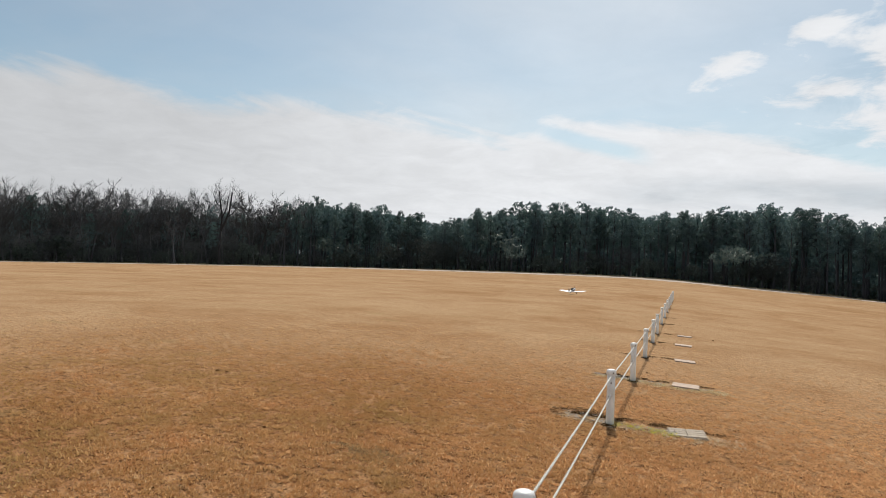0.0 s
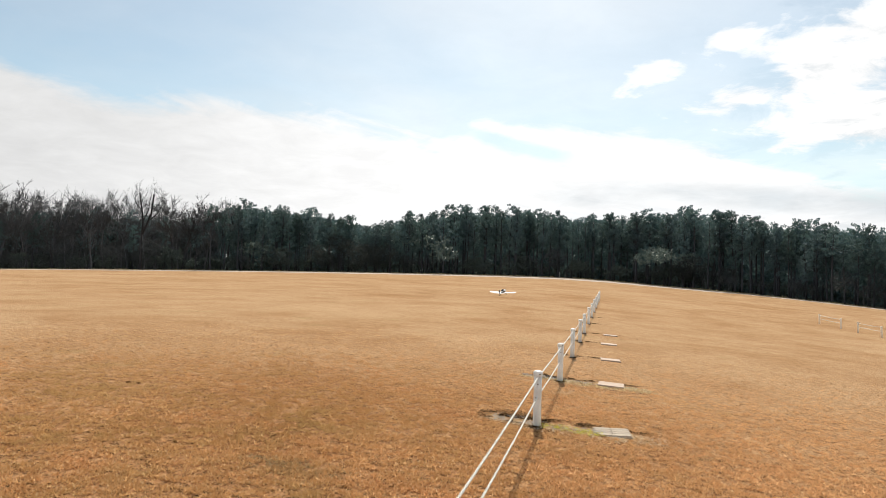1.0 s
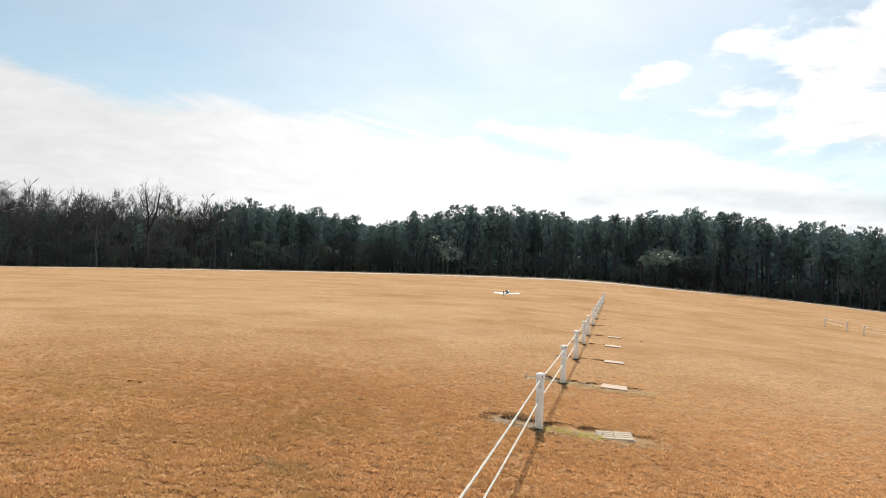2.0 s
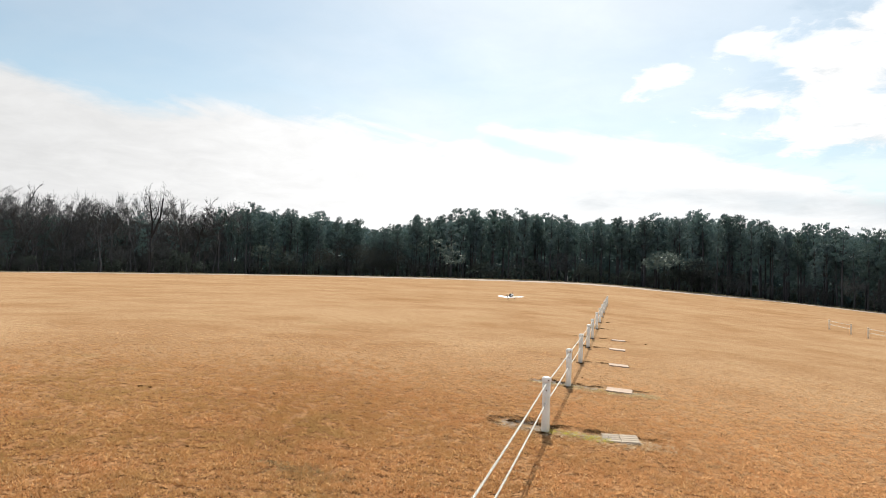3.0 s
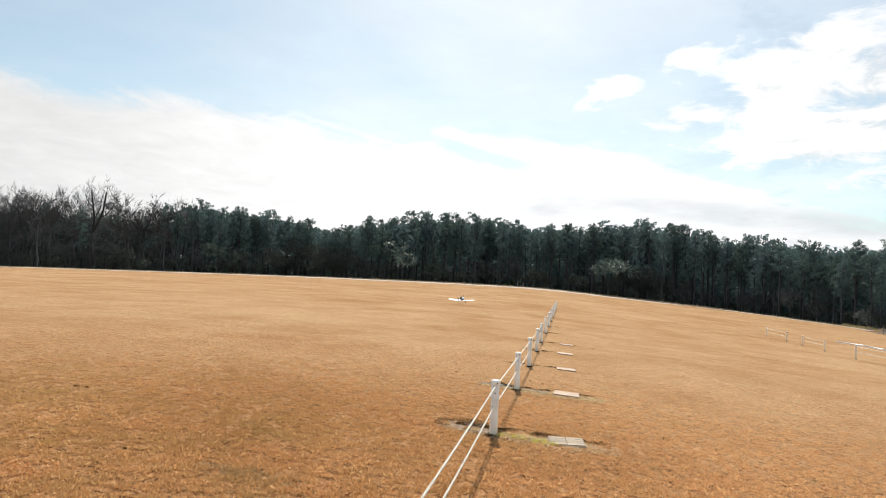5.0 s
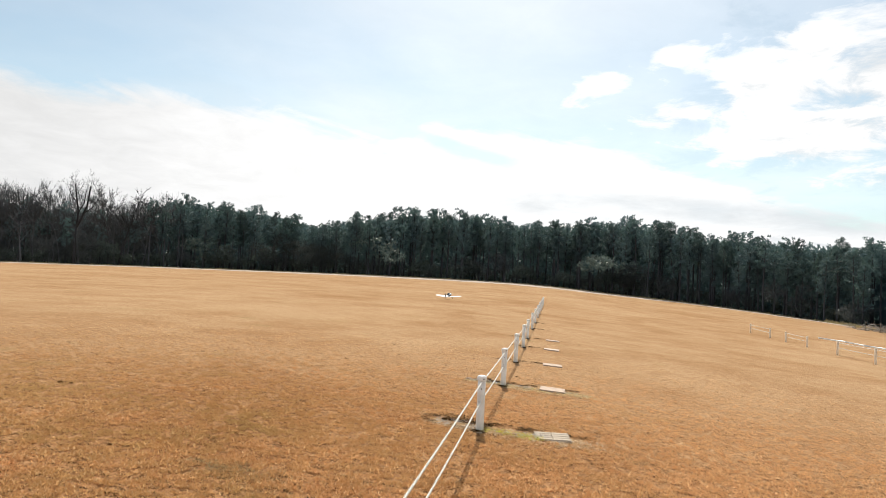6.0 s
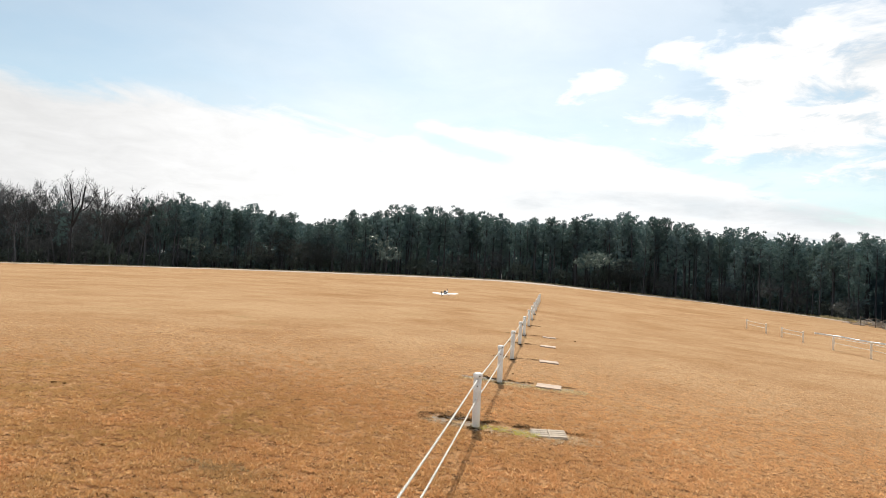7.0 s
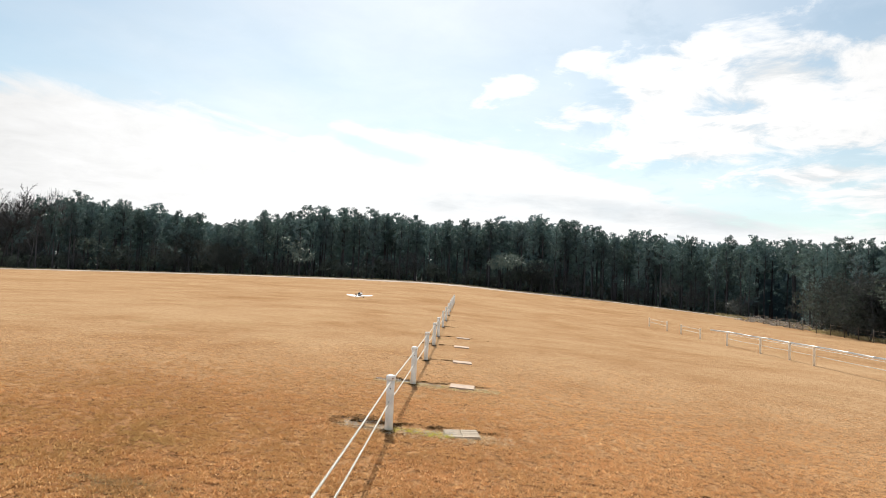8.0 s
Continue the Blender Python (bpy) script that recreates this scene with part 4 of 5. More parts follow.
def bare_mesh(seed, tall=13.0, fork=0.45, levels=5, wide=0.55, thick=0.17, least=0.012):
    gen = np.random.default_rng(seed)
    verts, faces = [], []

    def grow(p, d, length, radius, level):
        steps = 3 if level < 2 else 2 if level < levels else 1
        pts, cur, way = [p], np.array(p, float), np.array(d, float)
        for s in range(steps):
            way = way + gen.normal(size=3) * 0.11 + np.array([0, 0, 0.06])
            way /= np.linalg.norm(way)
            cur = cur + way * length / steps
            pts.append(cur.copy())
        end = radius * (0.62 if level < levels else 0.35)
        tv, tf = tube(pts, list(np.linspace(radius, end, len(pts))), 6 if level < 2 else 3, False)
        n0 = len(verts)
        verts.extend(tv)
        faces.extend(tuple(i + n0 for i in f) for f in tf)
        if level >= levels:
            return
        for k in range(3 + int(gen.random() < 0.5) - int(level == 0) + 2 * int(level == levels - 1)):
            lead = k == 0
            t = gen.uniform(0, 2 * math.pi)
            tilt = gen.uniform(0.06, 0.3) if lead else gen.uniform(0.45, 1.0) * wide * 1.5
            side = np.array([math.cos(t), math.sin(t), 0.0])
            nd = way * math.cos(tilt) + side * math.sin(tilt)
            j = len(pts) - 1 if lead or level == 0 else int(gen.integers(1, len(pts)))
            at = pts[j] if lead else pts[j - 1] + (pts[j] - pts[j - 1]) * gen.uniform(0.3, 1.0)
            ln = tall * gen.uniform(0.18, 0.27) if level == 0 else length * (gen.uniform(0.68, 0.85) if lead else gen.uniform(0.45, 0.75))
            grow(at, nd / np.linalg.norm(nd), ln, max(end * (0.9 if lead else gen.uniform(0.45, 0.7)), least), level + 1)
    grow((0, 0, -0.3), (gen.uniform(-0.05, 0.05), gen.uniform(-0.05, 0.05), 1), tall * fork, thick, 0)
    high = max(v[2] for v in verts)
    k = tall / high
    return mesh_from("trunk", [(v[0] * k, v[1] * k, v[2] * k) for v in verts], faces, M_TWIG, True)


def shrub_meshes(seed, tall, mat, leaf, clumps, width=0.22, lift=0.0):
    gen = np.random.default_rng(seed)
    leaves = []
    lobes = gen.normal(size=(5, 3)) * (0.42 * tall, 0.42 * tall, 0)
    lobes[:, 2] = gen.uniform(0.35, 0.75, 5) * tall
    e = lobes.mean(0)
    verts, faces = tube([(0, 0, -0.2), tuple(e * (0.4, 0.4, 0.5)), tuple(e)], [0.07, 0.05, 0.015], 5)
    for i in range(clumps):
        lo = lobes[i % 5]
        d = gen.normal(size=3)
        d /= np.linalg.norm(d)
        c = lo + d * gen.uniform(0.5, 1.0) * tall * np.array([0.34, 0.34, 0.28])
        c[2] = lift * tall + (1 - lift) * max(0.15, c[2])
        leaves.append(tuft(gen, c, leaf * gen.uniform(0.7, 1.3), 10, 1.0, width))
    return mesh_from("stem", verts, faces, M_TWIG, True), triangles("foliage", np.concatenate(leaves), mat)


def tree_thing(name, meshes, label, category, group):
    ob = thing(name, label, category, None, group)
    for n, me in meshes:
        part(n, me, ob)
    return ob


used = set()


def plant(proto, az, r, height, own, gen):
    p = spot(az, r)
    k = height / own
    wide = k * gen.uniform(0.88, 1.15)
    m = Matrix.LocRotScale(p, Euler((0, 0, gen.uniform(0, 6.28))), (wide, wide, k))
    if proto.name not in used:
        used.add(proto.name)
        proto.matrix_basis = m
    else:
        copy_thing(proto, m @ Matrix.Diagonal((*(1 / v for v in proto.scale), 1)))


def hollow(az):
    """True where the wood opens into a dark hollow behind the brush pile."""
    return 23.7 < az < 27.35


def room(az, r):
    """Height that reaches the crown line from the ground at that place."""
    return 1.7 + r * math.tan(radians(crown_line(az))) - spot(az, r).z


gen = np.random.default_rng(12)
PINES = [tree_thing("pine_tree", zip(("trunk", "crown"), pine_meshes(s, 14.0, st, sp, br, rt)), "tall dark green pine at the edge of the wood", "pine tree", "pines along the field")
         for s, st, sp, br, rt in ((1, 0.36, 1.9, 28, 0.9), (2, 0.50, 1.8, 24, 0.8), (3, 0.30, 2.0, 30, 1.1), (4, 0.56, 2.0, 21, 0.6), (5, 0.26, 1.8, 32, 1.3), (6, 0.60, 1.9, 19, 0.7), (7, 0.42, 1.6, 26, 1.0))]
BARE = [tree_thing("bare_tree", (("trunk", bare_mesh(s, 13.0, f, 5, w, t)),), "leafless grey hardwood at the edge of the wood", "tree", "bare hardwoods along the field")
        for s, f, w, t in ((21, 0.4, 0.62, 0.16), (22, 0.5, 0.55, 0.14), (23, 0.35, 0.72, 0.17), (24, 0.45, 0.62, 0.13), (25, 0.3, 0.6, 0.15))]
HIGH = [tree_thing("bare_tree", (("trunk", bare_mesh(s, 13.0, f, 6, w, 0.15, 0.017)),), "tall leafless hardwood with a fine twiggy crown", "tree", "bare hardwoods along the field")
        for s, f, w in ((26, 0.38, 0.58), (27, 0.46, 0.52))]
EVERGREEN = [tree_thing("evergreen_shrub", zip(("stem", "foliage"), shrub_meshes(s, 4.0, M_SHRUB, 0.42, 150)), "dull green shrub under the trees", "shrub", "shrubs along the wood") for s in (31, 32, 33)]
BRUSH = [tree_thing("dry_brush", zip(("stem", "foliage"), shrub_meshes(s, 4.0, M_BRUSH, 0.34, 330, 0.07)), "grey leafless brush under the trees", "shrub", "brush along the wood") for s in (41, 42, 43)]

THICKET = [tree_thing("thicket_shrub", zip(("stem", "foliage"), shrub_meshes(s, 7.5, M_VINE, 0.34, 760, 0.12)), "tall grey tangle of vines and brush", "shrub", "thicket at the wood's corner") for s in (51, 52)]
LAUREL = [tree_thing("evergreen_shrub", zip(("stem", "foliage"), shrub_meshes(s, 7.5, M_SHRUB, 0.3, 420, 0.2)), "tall dark evergreen shrub at the wood's corner", "shrub", "thicket at the wood's corner") for s in (71, 72)]
CEDAR = [tree_thing("cedar_tree", zip(("stem", "foliage"), shrub_meshes(s, 7.5, M_CEDAR, 0.36, 300, 0.2, 0.25)), "pale grey-green evergreen before the pines", "tree", "pale evergreens") for s in (61, 62)]


def woods():
    az = -58.0
    while az < 40:
        west = float(np.interp(az, (-36, -31), (1, 0)))
        edge = rim_radius(az)
        for depth, thin in ((2.2, 1.0), (5.5, 1.0), (9.5, 0.95), (14.0, west)):
            if gen.random() > thin:
                continue
            a = az + gen.uniform(-0.6, 0.6)
            r = edge + depth + gen.uniform(-1.2, 1.4)
            h = room(a, r) * (gen.uniform(0.86, 1.04) if depth > 4 else gen.uniform(0.72, 1.0))
            if hollow(a):
                r += 14.0
                plant(PINES[3 if depth > 6 else 5], a, r + depth, room(a, r) * gen.uniform(0.92, 1.03), 14.0, gen)
                continue
            if gen.random() < west * 0.80:
                plant(BARE[gen.integers(len(BARE))], a, r, h * gen.uniform(0.86, 1.12), 13.0, gen)
            elif west > 0.5:
                plant(PINES[gen.integers(len(PINES))], a, r, h * gen.uniform(0.55, 0.90), 14.0, gen)
            else:
                plant(PINES[gen.integers(len(PINES))], a, r, h, 14.0, gen)
        az += 1.2 if az < -31 else 0.88
    for k in range(90):
        a = -58 + 98 * (k + gen.uniform(0, 1)) / 90
        west = a < -30
        if 23.4 < a < 27.6 or (not west and k % 2):
            continue
        r = rim_radius(a) + gen.uniform(1.2, 4.5)
        if gen.random() < (0.5 if west else 0.65):
            plant(EVERGREEN[gen.integers(3)], a, r, gen.uniform(2.2, 6.0), 4.0, gen)
        else:
            plant(BRUSH[gen.integers(3)], a, r, gen.uniform(3.0, 7.0), 4.0, gen)
    for k in range(40):
        a = 29.2 + 10.8 * (k + gen.uniform(0, 1)) / 40
        r = rim_radius(a) + gen.uniform(-3.0, 5.0)
        h = 1.7 + r * math.tan(radians(gen.uniform(1.8, 2.8 if a < 29.8 else 4.3))) - spot(a, r).z
        if k % 4 == 0:
            plant(BARE[gen.integers(len(BARE))], a, r, h, 13.0, gen)
        else:
            if k % 3 == 1:
                plant(LAUREL[gen.integers(2)], a, r, h * 0.85, 7.5, gen)
            else:
                plant(THICKET[gen.integers(2)], a, r, h * 0.85, 7.5, gen)
    plant(EVERGREEN[1], 26.7, rim_radius(26.7) - 3.0, 1.3, 4.0, gen)
    for az, top in ((-41.9, 6.6), (-41.2, 6.4), (-40.2, 5.8), (-35.3, 6.5), (-34.6, 6.3), (-34.0, 5.9), (-31.6, 6.0), (-43.6, 5.8), (-45.4, 5.9), (-46.9, 6.3), (-48.4, 6.2), (-49.6, 5.9), (-51.4, 6.1), (-52.8, 5.6)):
        r = rim_radius(az) + gen.uniform(2.5, 6.0)
        plant(HIGH[gen.integers(2)], az, r, 1.7 + r * math.tan(radians(top)) - spot(az, r).z, 13.0, gen)
    # leafless vine thickets at the dip in the tree tops
    for az, tall in ((-22.6, 7.0), (-21.2, 8.5), (-20.0, 8.0), (-18.8, 7.5), (-17.6, 5.0), (6.5, 6.0), (8.2, 7.0)):
        plant(THICKET[gen.integers(2)], az, rim_radius(az) + gen.uniform(0.5, 2.0), tall, 7.5, gen)
    # paler cedars that catch the light in front of the pines
    for az, dist, tall in ((-15.3, -0.4, 8.8), (4.4, 1.6, 8.5), (-27.2, 3.5, 7.5)):
        plant(CEDAR[gen.integers(2)], az, rim_radius(az) + dist, tall, 7.5, gen)


woods()


def forked_tree():
    """The big forked hardwood that stands before the others."""
    r = rim_radius(-37.6) + 0.5
    p = spot(-37.6, r)
    tall = 1.7 + r * math.tan(radians(6.7)) - p.z
    g5 = np.random.default_rng(9)
    ob = thing("forked_tree", "tall leafless hardwood with a dark forked trunk", "tree", pose(p.x, p.y, p.z))
    limbs = [[(0, 0, -0.3), (0.05, 0, 0.14), (-0.12, 0, 0.28), (0.05, 0, 0.43)],
             [(0.05, 0, 0.42), (1.1, -0.2, 0.52), (2.2, -0.3, 0.66), (2.6, -0.3, 0.88)],
             [(0.1, 0, 0.44), (-0.1, 0.3, 0.60), (-0.7, 0.4, 0.74), (-1.2, 0.3, 0.90)],
             [(1.6, -0.2, 0.58), (3.0, 0.1, 0.64), (4.0, 0.3, 0.74)],
             [(0.0, 0.25, 0.58), (0.9, 0.5, 0.70), (1.0, 0.7, 0.84)],
             [(-0.5, 0.4, 0.70), (-1.6, 0.1, 0.76), (-2.4, 0.0, 0.86)]]
    thick = (0.36, 0.25, 0.20, 0.13, 0.11, 0.10)
    for path, t in zip(limbs, thick):
        pts = [(x, y, z * tall if z > 0 else z) for x, y, z in path]
        v, f = tube(pts, list(np.linspace(t, t * 0.55, len(pts))), 7)
        part("trunk" if t > 0.3 else "limb", mesh_from("limb", v, f, M_DARK_BARK, True), ob)
        if t > 0.3:
            continue
        verts, faces = [], []

        def sprout(q, way, length, radius, level):
            pts2, cur = [q], q
            for _ in range(3):
                way = (way + Vector((g5.normal(), g5.normal(), g5.normal())) * 0.2 + Vector((0, 0, 0.1))).normalized()
                cur = cur + way * length / 3
                pts2.append(cur)
            tv, tf = tube(pts2, list(np.linspace(radius, radius * 0.5, 4)), 3, False)
            n0 = len(verts)
            verts.extend(tv)
            faces.extend(tuple(x + n0 for x in ff) for ff in tf)
            if level:
                for _ in range(3):
                    j = int(g5.integers(1, 4))
                    turn = Vector((g5.normal(), g5.normal(), g5.normal() * 0.7 + 0.2)).normalized()
                    sprout(pts2[j], (way + turn * 1.1).normalized(), length * g5.uniform(0.45, 0.75), max(radius * 0.6, 0.011), level - 1)
        tip = Vector(pts[-1]) - Vector(pts[-2])
        for k in range(7):
            u = g5.uniform(0.1, 1.0) if k else 1.0
            q = Vector(pts[-1]).lerp(Vector(pts[-2]), 1 - u)
            turn = Vector((g5.normal(), g5.normal(), g5.normal() * 0.5 + 0.3)).normalized()
            sprout(q, (tip.normalized() * 0.7 + turn * (0.9 if k else 0.1)).normalized(), g5.uniform(0.9, 1.9) * (tall / 17), 0.036, 3)
        part("twigs", mesh_from("twigs", verts, faces, M_TWIG, True), ob)["kind"] = "stuff"


forked_tree()


def deep_woods():
    """The wood further in, which closes the gaps between the trunks of its edge."""
    g2 = np.random.default_rng(5)
    tris, dry, low = [], [], []
    for k in range(110):
        a = -62 + 109 * (k + g2.uniform(0, 1)) / 110
        r = rim_radius(a) + g2.uniform(14, 24) + (26 if hollow(a) else 0)
        p = spot(a, r)
        h = room(a, r) * g2.uniform(0.82, 0.96) * float(np.interp(a, (-36, -31), (0.86, 1.0))) / 14.0
        t = g2.uniform(0, 6.28)
        turn = np.array([[math.cos(t), -math.sin(t), 0], [math.sin(t), math.cos(t), 0], [0, 0, 1]])
        tris.append((CROWNS[k % len(CROWNS)] @ turn.T) * (h * 1.15, h * 1.15, h) + np.array(p))
    for k in range(19000):
        a = g2.uniform(-62, 48)
        r = rim_radius(a) + g2.uniform(9, 34)
        p = spot(a, r)
        v = g2.uniform(0, 1)
        if hollow(a):
            if r < rim_radius(a) + 31:
                continue
        if a < -32:
            dry.append(tuft(g2, (p.x, p.y, p.z + v * room(a, r) * (0.9 + 0.2 * noise.noise(Vector((a * 1.3, 0.5, 9))))), g2.uniform(0.5, 1.1), 9, 1.6, 0.05 + 0.13 * (v < 0.7)))
        else:
            tris.append(tuft(g2, (p.x, p.y, p.z + v ** 1.1 * room(a, r) * 0.86), g2.uniform(0.6, 1.2), 8, 1.0, 0.26))
    for k in range(19000):
        a = g2.uniform(-63, -30.0)
        r = rim_radius(a) + g2.uniform(3, 30)
        p = spot(a, r)
        z = p.z + room(a, r) * g2.uniform(0.2, 0.86 + 0.26 * noise.noise(Vector((a * 1.3, 0.5, 9))))
        t = g2.uniform(0, 6.28)
        ln, w = g2.uniform(0.7, 2.4), g2.uniform(0.02, 0.05)
        q = np.array((p.x, p.y, z))
        side = np.array((math.cos(t), math.sin(t), 0)) * w
        dry.append(np.array([[q - side, q + side, q + np.array((g2.normal() * 0.4, g2.normal() * 0.4, ln))]]))
    for k in range(8000):
        a = g2.uniform(-62, 48)
        r = rim_radius(a) + g2.uniform(3.5, 32)
        if hollow(a):
            continue
        p = spot(a, r)
        low.append(tuft(g2, (p.x, p.y, p.z + g2.uniform(0.0, 2.8)), g2.uniform(0.4, 0.8), 8, 1.0, 0.24))
    # the closed mass of the wood behind everything else
    azs = np.arange(-66, 52, 0.25)
    rows = 9
    for west in (True, False):
        verts, faces = [], []
        span = [a for a in azs if (a < -31) == west]
        for a in span:
            top = room(a, rim_radius(a) + 36) * ((0.70 if west else 0.84) + 0.08 * noise.noise(Vector((a * 1.1, 2, 0))) + 0.06 * noise.noise(Vector((a * 3.3, 7, 0))))
            for j in range(rows):
                u = j / (rows - 1)
                p = spot(a, rim_radius(a) + (58 if hollow(a) else 36) + 4 * u + 3.0 * noise.noise(Vector((a * 0.9, u * 5, 4))))
                verts.append((p.x, p.y, p.z - 0.5 + (top + 0.5) * u))
        for i in range(0, len(verts), rows):
            for k in range(9 if west else 3):
                v = np.array(verts[i + rows - 1])
                v = v + np.array((g2.normal() * 0.6, -3.0 + g2.normal(), g2.uniform(-2.0, 0.9 if west else 0.2)))
                (dry if west else tris).append(tuft(g2, v, g2.uniform(0.6, 1.3), 9, 1.7, 0.07 if west else 0.2))
        for i in range(len(span) - 1):
            for j in range(rows - 1):
                faces.append((i * rows + j, (i + 1) * rows + j, (i + 1) * rows + j + 1, i * rows + j + 1))
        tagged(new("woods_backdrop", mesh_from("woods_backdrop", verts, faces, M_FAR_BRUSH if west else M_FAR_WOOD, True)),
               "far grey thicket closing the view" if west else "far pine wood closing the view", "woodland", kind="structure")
    tagged(new("undergrowth", triangles("undergrowth", np.concatenate(low), M_SHRUB)), "dark low undergrowth among the trunks", "woodland", kind="stuff")
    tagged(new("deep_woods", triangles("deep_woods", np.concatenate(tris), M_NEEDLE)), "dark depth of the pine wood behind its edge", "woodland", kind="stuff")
    tagged(new("deep_thicket", triangles("deep_thicket", np.concatenate(dry), M_BRUSH)), "grey leafless thicket behind the bare trees", "woodland", kind="stuff")


deep_woods()

# ---------------------------------------------------------------- marks on the field


def wheel_ruts():
    """Two shallow dark ruts curving across the far grass."""
    for side, (a, b) in enumerate((((20.5, 126.0), (36.0, 137.0)), ((18.0, 109.0), (29.5, 121.0)))):
        verts, faces = [], []
        for k in range(25):
            u = k / 24
            x, y = a[0] + (b[0] - a[0]) * u, a[1] + (b[1] - a[1]) * u + 1.6 * math.sin(3 * u + side)
            w = 0.5 * (0.35 + 0.65 * math.sin(math.pi * u)) * (1 + 0.4 * math.sin(9 * u + side))
            for dy in (-w, w):
                verts.append((x, y + dy, gz(x, y + dy) + 0.04))
        for k in range(24):
            faces.append((2 * k, 2 * k + 2, 2 * k + 3, 2 * k + 1))
        tagged(new("wheel_rut", mesh_from("wheel_rut", verts, faces, M_RUT, True)), "shallow brown wheel rut in the grass", "rut", kind="structure")


def clod(x, y, size, seed):
    bm = bmesh.new()
    bmesh.ops.create_icosphere(bm, subdivisions=2, radius=size)
    for v in bm.verts:
        v.co *= 0.8 + 0.5 * noise.noise(v.co * (2.2 / size) + Vector((seed, 0, 0)))
        v.co.z *= 0.5
    ob = part("clod", (bm, M_THATCH), at=pose(x, y, gz(x, y) + size * 0.2, 0, 0, 40 * seed))
    tagged(ob, "small dark clod of earth in the grass", "clod", "clods in the grass")


wheel_ruts()
for k, (x, y, size) in enumerate(((-5.89, 7.56, 0.04), (1.12, 21.64, 0.035), (-3.68, 5.38, 0.026), (-0.47, 12.79, 0.025), (-5.75, 7.58, 0.025))):
    clod(x, y, size, k + 1.0)


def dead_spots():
    """Small dark bits that paint in the shade of gaps between the blades."""
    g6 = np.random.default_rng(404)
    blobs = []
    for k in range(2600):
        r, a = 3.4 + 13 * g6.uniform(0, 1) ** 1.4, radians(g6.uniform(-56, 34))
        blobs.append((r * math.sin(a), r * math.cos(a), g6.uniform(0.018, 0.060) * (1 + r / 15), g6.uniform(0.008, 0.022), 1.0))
    litter_bits("dead_spots", M_SOIL_SHADE, "small dark bits painting the shade of gaps in dead grass", blobs, 10, 0.018, 405, 0.010, 0.6)


def weed_patch(cx, cy, rx, ry, seed):
    """Grey-green winter weeds and dark crumbs showing among the dead blades."""
    litter_bits("weeds", M_WEED, "low grey-green weeds in the dead grass", ((cx, cy, rx, ry, 1.0), (cx - 0.3 * rx, cy + 0.2 * ry, 0.6 * rx, 0.5 * ry, 0.5)), 900, 0.017, seed, 0.012, 0.9, 0.40)
    litter_bits("crumbs", M_SOIL_SHADE, "dark crumbs of earth among low weeds", ((cx, cy, 0.9 * rx, 0.9 * ry, 1.0),), 260, 0.016, seed + 1, 0.012, 0.6, 0.45)


weed_patch(-2.45, 5.16, 0.55, 0.24, 501)
dead_spots()

# ---------------------------------------------------------------- wire fence and clutter at the wood's edge
M_FENCE_POST = simple("weathered_fence_post", (0.16, 0.13, 0.10), (0.08, 0.065, 0.05), 8.0, 0.9)
M_PALE_POST = simple("pale_marker_paint", (0.42, 0.41, 0.38), (0.30, 0.29, 0.26), 8.0, 0.7)


def wire_fence():
    fence = thing("wire_fence", "old wire fence on thin posts along the wood", "fence")
    places = [spot(a, float(np.interp(a, (23.6, 25.6, 27.5, 30, 31.6, 36), (94, 90, 79, 74, 69.5, 66)))) for a in np.linspace(23.6, 36, 15)]
    me = bpy.data.meshes.new("fence_post")
    bm = lathe([(0.04, -0.3), (0.037, 0.6), (0.033, 1.15)], 7)
    bm.to_mesh(me)
    bm.free()
    me.materials.append(M_FENCE_POST)
    for p in places:
        part("fence_post", me, fence, at=pose(p.x, p.y, p.z, rng.uniform(-3, 3), rng.uniform(-3, 3), 0))
    for h in (0.4, 0.7, 1.0):
        v, f = tube([(p.x, p.y, p.z + h) for p in places], 0.008, 4)
        part("wire", mesh_from("wire", v, f, M_BOLT), fence)


wire_fence()


def brush_pile():
    """Bleached cut branches heaped along the wire fence before the hollow."""
    g7 = np.random.default_rng(71)
    pile = thing("brush_pile", "low heap of bleached cut branches along the fence", "brush pile")
    for heap in range(5):
        a = 23.7 + 0.82 * heap
        c = spot(a, float(np.interp(a, (23.6, 25.6, 27.5), (97, 93, 84))))
        verts, faces = [], []
        for k in range(46):
            q = c + Vector((g7.normal() * 0.9, g7.normal() * 0.7, 0))
            q.z = gz(q.x, q.y) + 0.04 + 0.55 * g7.random() ** 1.6
            t, up = g7.uniform(0, 6.28), g7.normal() * 0.28
            d = Vector((math.cos(t) * math.cos(up), math.sin(t) * math.cos(up), math.sin(up))) * g7.uniform(0.6, 1.6)
            e = q + d
            e.z = max(e.z, gz(e.x, e.y) + 0.03)
            tv, tf = tube([q, q.lerp(e, 0.5) + Vector((0, 0, g7.uniform(0.0, 0.15))), e], [0.035, 0.028, 0.012], 4)
            n0 = len(verts)
            verts += tv
            faces += [tuple(i + n0 for i in f) for f in tf]
        part("branches", mesh_from("branches", verts, faces, M_STICK, True), pile)["kind"] = "stuff"


brush_pile()
for a, h in ((-3.38, 1.25), (-2.93, 0.95)):
    p = spot(a, 148.6)
    v, f = tube([(0, 0, -0.3), (0, 0, h * 0.5), (0, 0, h)], [0.06, 0.055, 0.05], 8)
    tagged(part("marker_post", mesh_from("marker_post", v, f, M_PALE_POST, True), at=pose(p.x, p.y, p.z)), "pale post at the far edge of the field", "post", "marker posts")

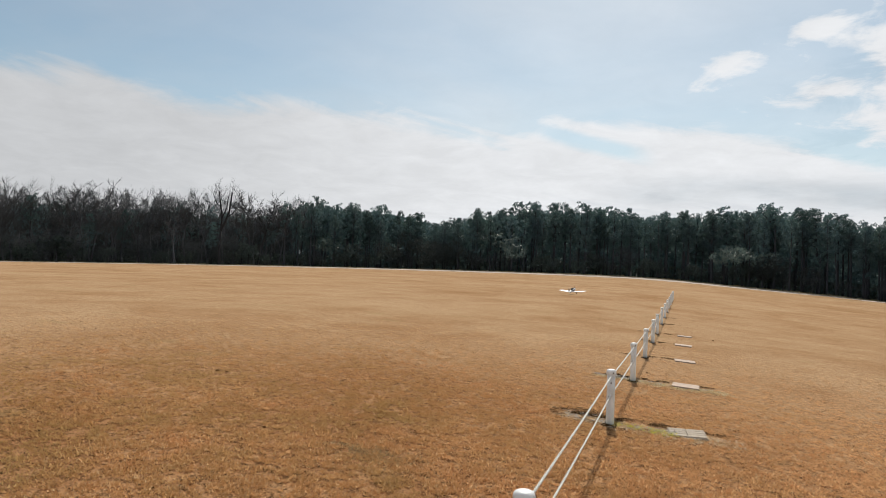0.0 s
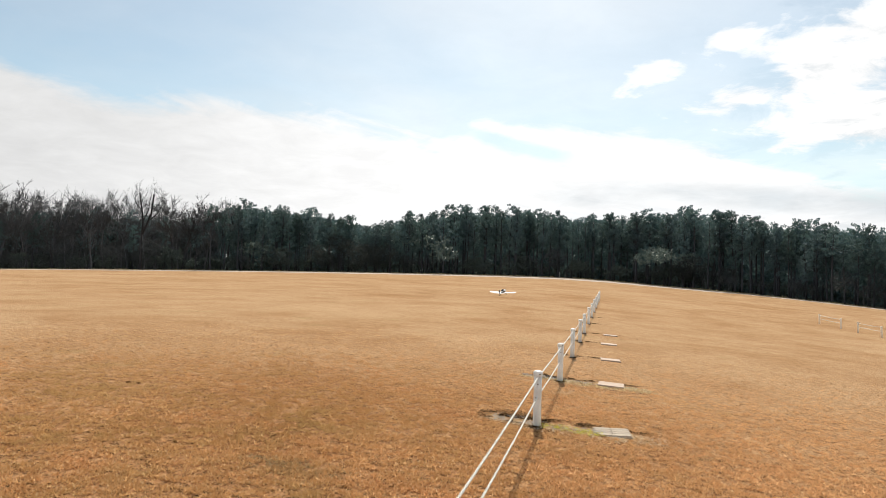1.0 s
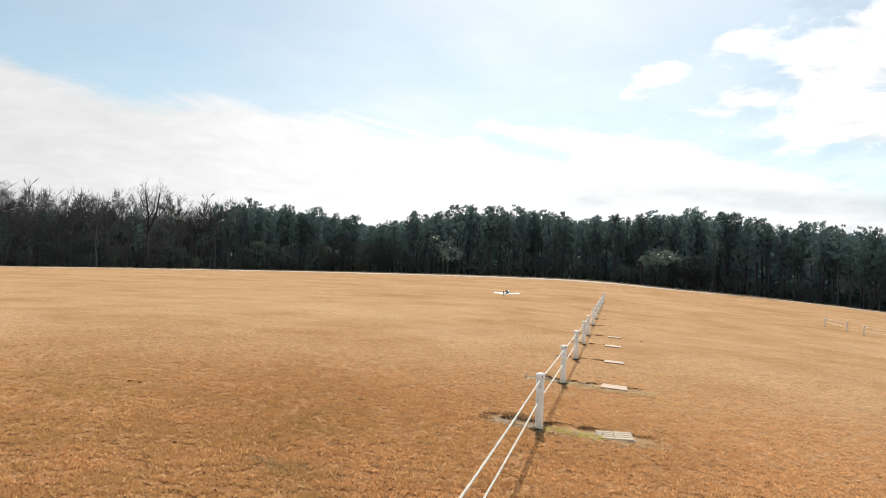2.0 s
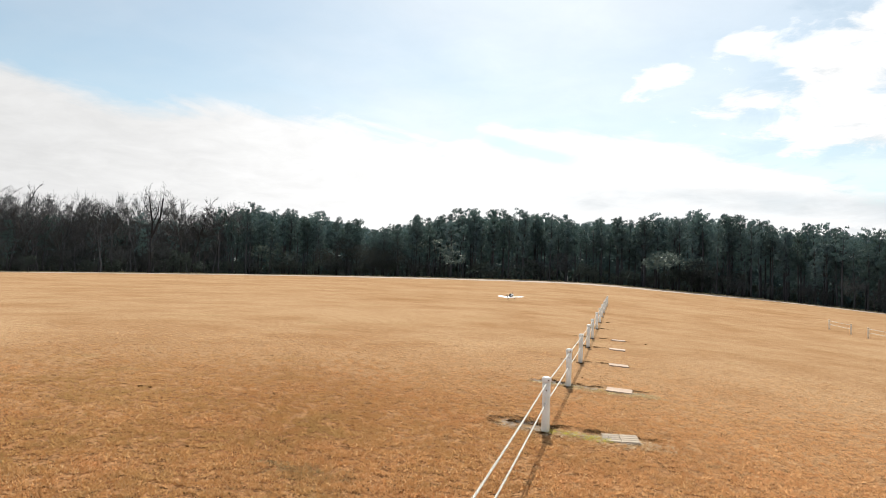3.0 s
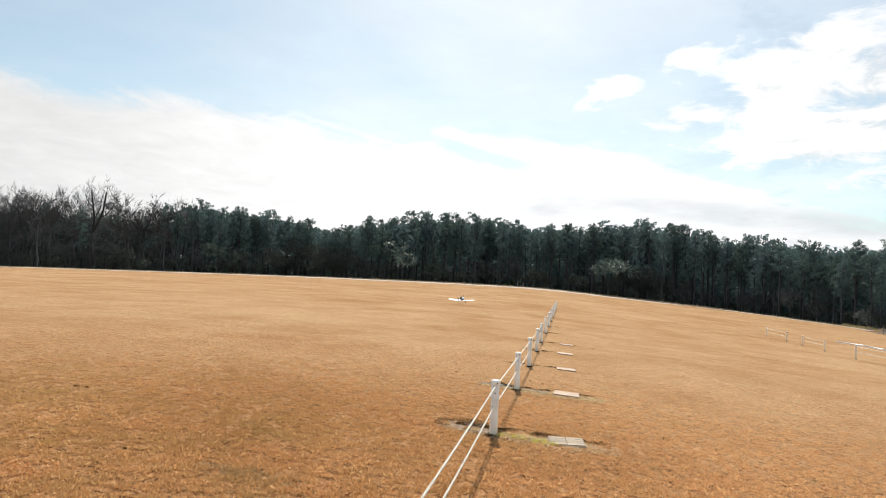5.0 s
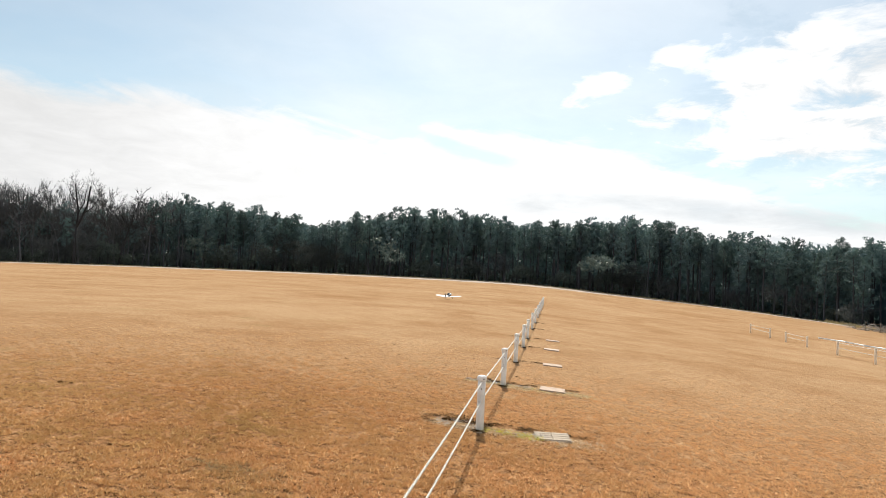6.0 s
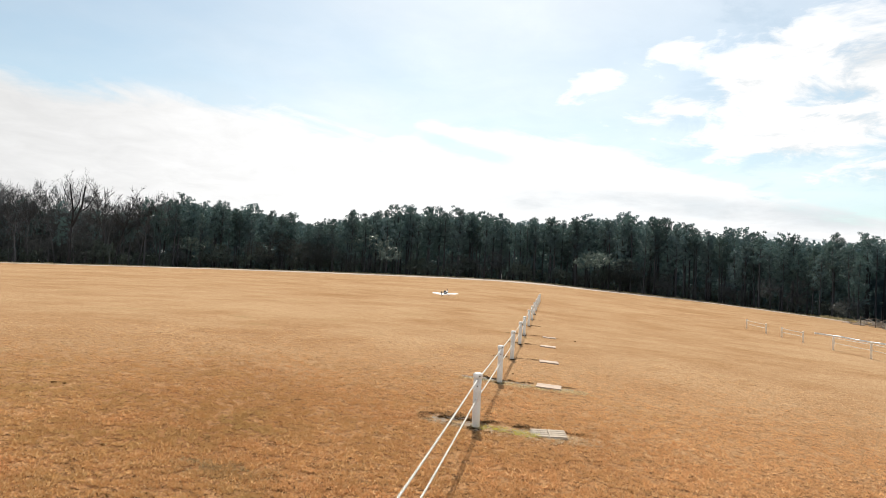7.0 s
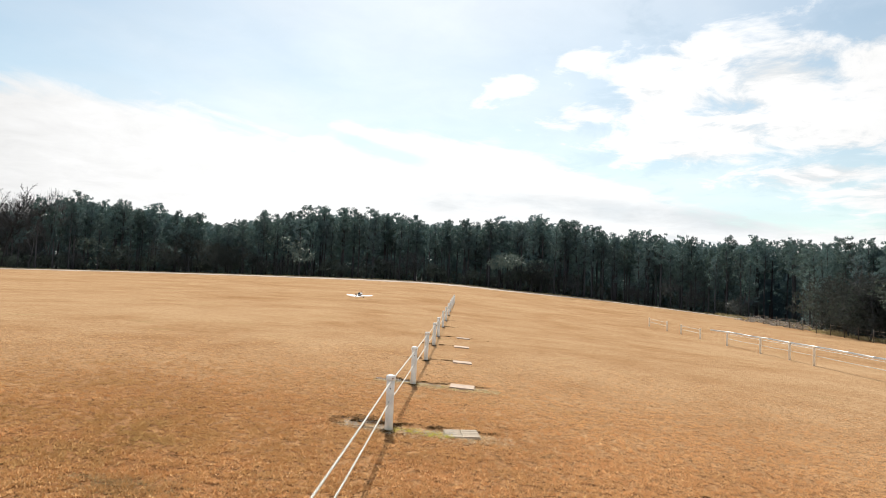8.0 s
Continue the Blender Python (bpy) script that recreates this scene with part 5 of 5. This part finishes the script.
# ---------------------------------------------------------------- uncut grass along the wood


def tall_grass():
    g4 = np.random.default_rng(31)
    n = 26000
    a = np.where(g4.uniform(0, 1, n) < 0.35, g4.uniform(21, 38, n), g4.uniform(-60, 38, n))
    edge = np.interp(a, np.arange(-80, 61), [rim_radius(v) for v in range(-80, 61)])
    r = edge + g4.normal(-0.6, 1.1, n)
    t = np.radians(a)
    x, y = r * np.sin(t), r * np.cos(t)
    size = g4.uniform(0.12, 0.3, n) * np.where(a > 21, 2.0, 1.0) * (0.4 + lattice(x, y, 1.7, 8))
    turn, lean = g4.uniform(0, 2 * np.pi, n), g4.uniform(0.0, 0.7, n)
    d = np.stack([np.cos(turn) * np.sin(lean), np.sin(turn) * np.sin(lean), np.cos(lean)], 1) * size[:, None]
    s = np.stack([-np.sin(turn), np.cos(turn), np.zeros(n)], 1) * g4.uniform(0.012, 0.03, n)[:, None]
    p = np.stack([x, y, lay(x, y)], 1)
    tagged(new("tall_grass", triangles("tall_grass", np.stack([p - s, p + s, p + d], 1), M_STRAW)), "pale uncut grass along the wood", "grass", kind="stuff")


# ---------------------------------------------------------------- grass


def build_grass():
    """Short dead blades standing over the turf, close together near the fence and thinner further off."""
    g3 = np.random.default_rng(77)
    n, each = 960000, 2
    r = 3.0 + 6.0 * ((1 + 17.0 / 6.0) ** g3.uniform(0, 1, n) - 1)
    r = np.where(g3.uniform(0, 1, n) < 0.10, 3.0 * np.sqrt(g3.uniform(0, 1, n)), r)
    a = np.where(g3.uniform(0, 1, n) < 0.86, g3.uniform(-54, 36, n) + g3.normal(0, 7, n), g3.uniform(-180, 180, n))
    a = np.radians(np.where(r < 3, g3.normal(-9, 60, n), a))
    x, y = r * np.sin(a), r * np.cos(a)
    clump = 0.6 * lattice(x, y, 0.085, 1) + 0.4 * lattice(x, y, 0.03, 2)
    keep = g3.uniform(0, 1, n) < np.clip((clump - 0.36) * 6.0, 0.05, 1) * np.clip((19 - r) / 12, 0, 1) ** 1.2
    for k, py in enumerate(POST_Y[1:6]):
        u, v = (x - (fence_x(py) + 0.25)) / 0.95, (y - (py + 0.1)) / 0.3
        keep &= ~((u * u + v * v < 1) & (g3.uniform(0, 1, n) < 0.72))
    for py in POST_Y:
        keep &= np.hypot((x - fence_x(py)) / 0.1, (y - py + 0.1) / 0.2) > 1
    for sx, sy, *_ in PAVERS:
        keep &= ~((abs(x - sx) < 0.225) & (abs(y - sy) < 0.225))
    x, y, r, clump = (np.repeat(v[keep], each) for v in (x, y, r, clump))
    n = len(x)
    turn = g3.uniform(0, 2 * np.pi, n)
    off = g3.uniform(0.0, 0.012, n) * (1 + r / 10)
    x, y = x + np.cos(turn) * off, y + np.sin(turn) * off
    z = lay(x, y)
    lean = g3.uniform(0.5, 1.4, n)
    lean = lean + (1.5 - lean) * np.clip((r - 6) / 9, 0, 0.8)
    size = g3.uniform(0.010, 0.023, n) * (0.6 + 0.8 * clump) * (1 + r / 18)
    width = g3.uniform(0.0022, 0.0042, n) * (1 + r / 14)
    d = np.stack([np.cos(turn) * np.sin(lean), np.sin(turn) * np.sin(lean), np.cos(lean)], 1) * size[:, None]
    s = np.stack([-np.sin(turn), np.cos(turn), np.zeros(n)], 1) * width[:, None]
    p = np.stack([x, y, z + g3.uniform(-0.004, 0.012, n)], 1)
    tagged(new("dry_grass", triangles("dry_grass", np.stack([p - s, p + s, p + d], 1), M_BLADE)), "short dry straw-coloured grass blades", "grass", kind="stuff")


build_grass()
tall_grass()
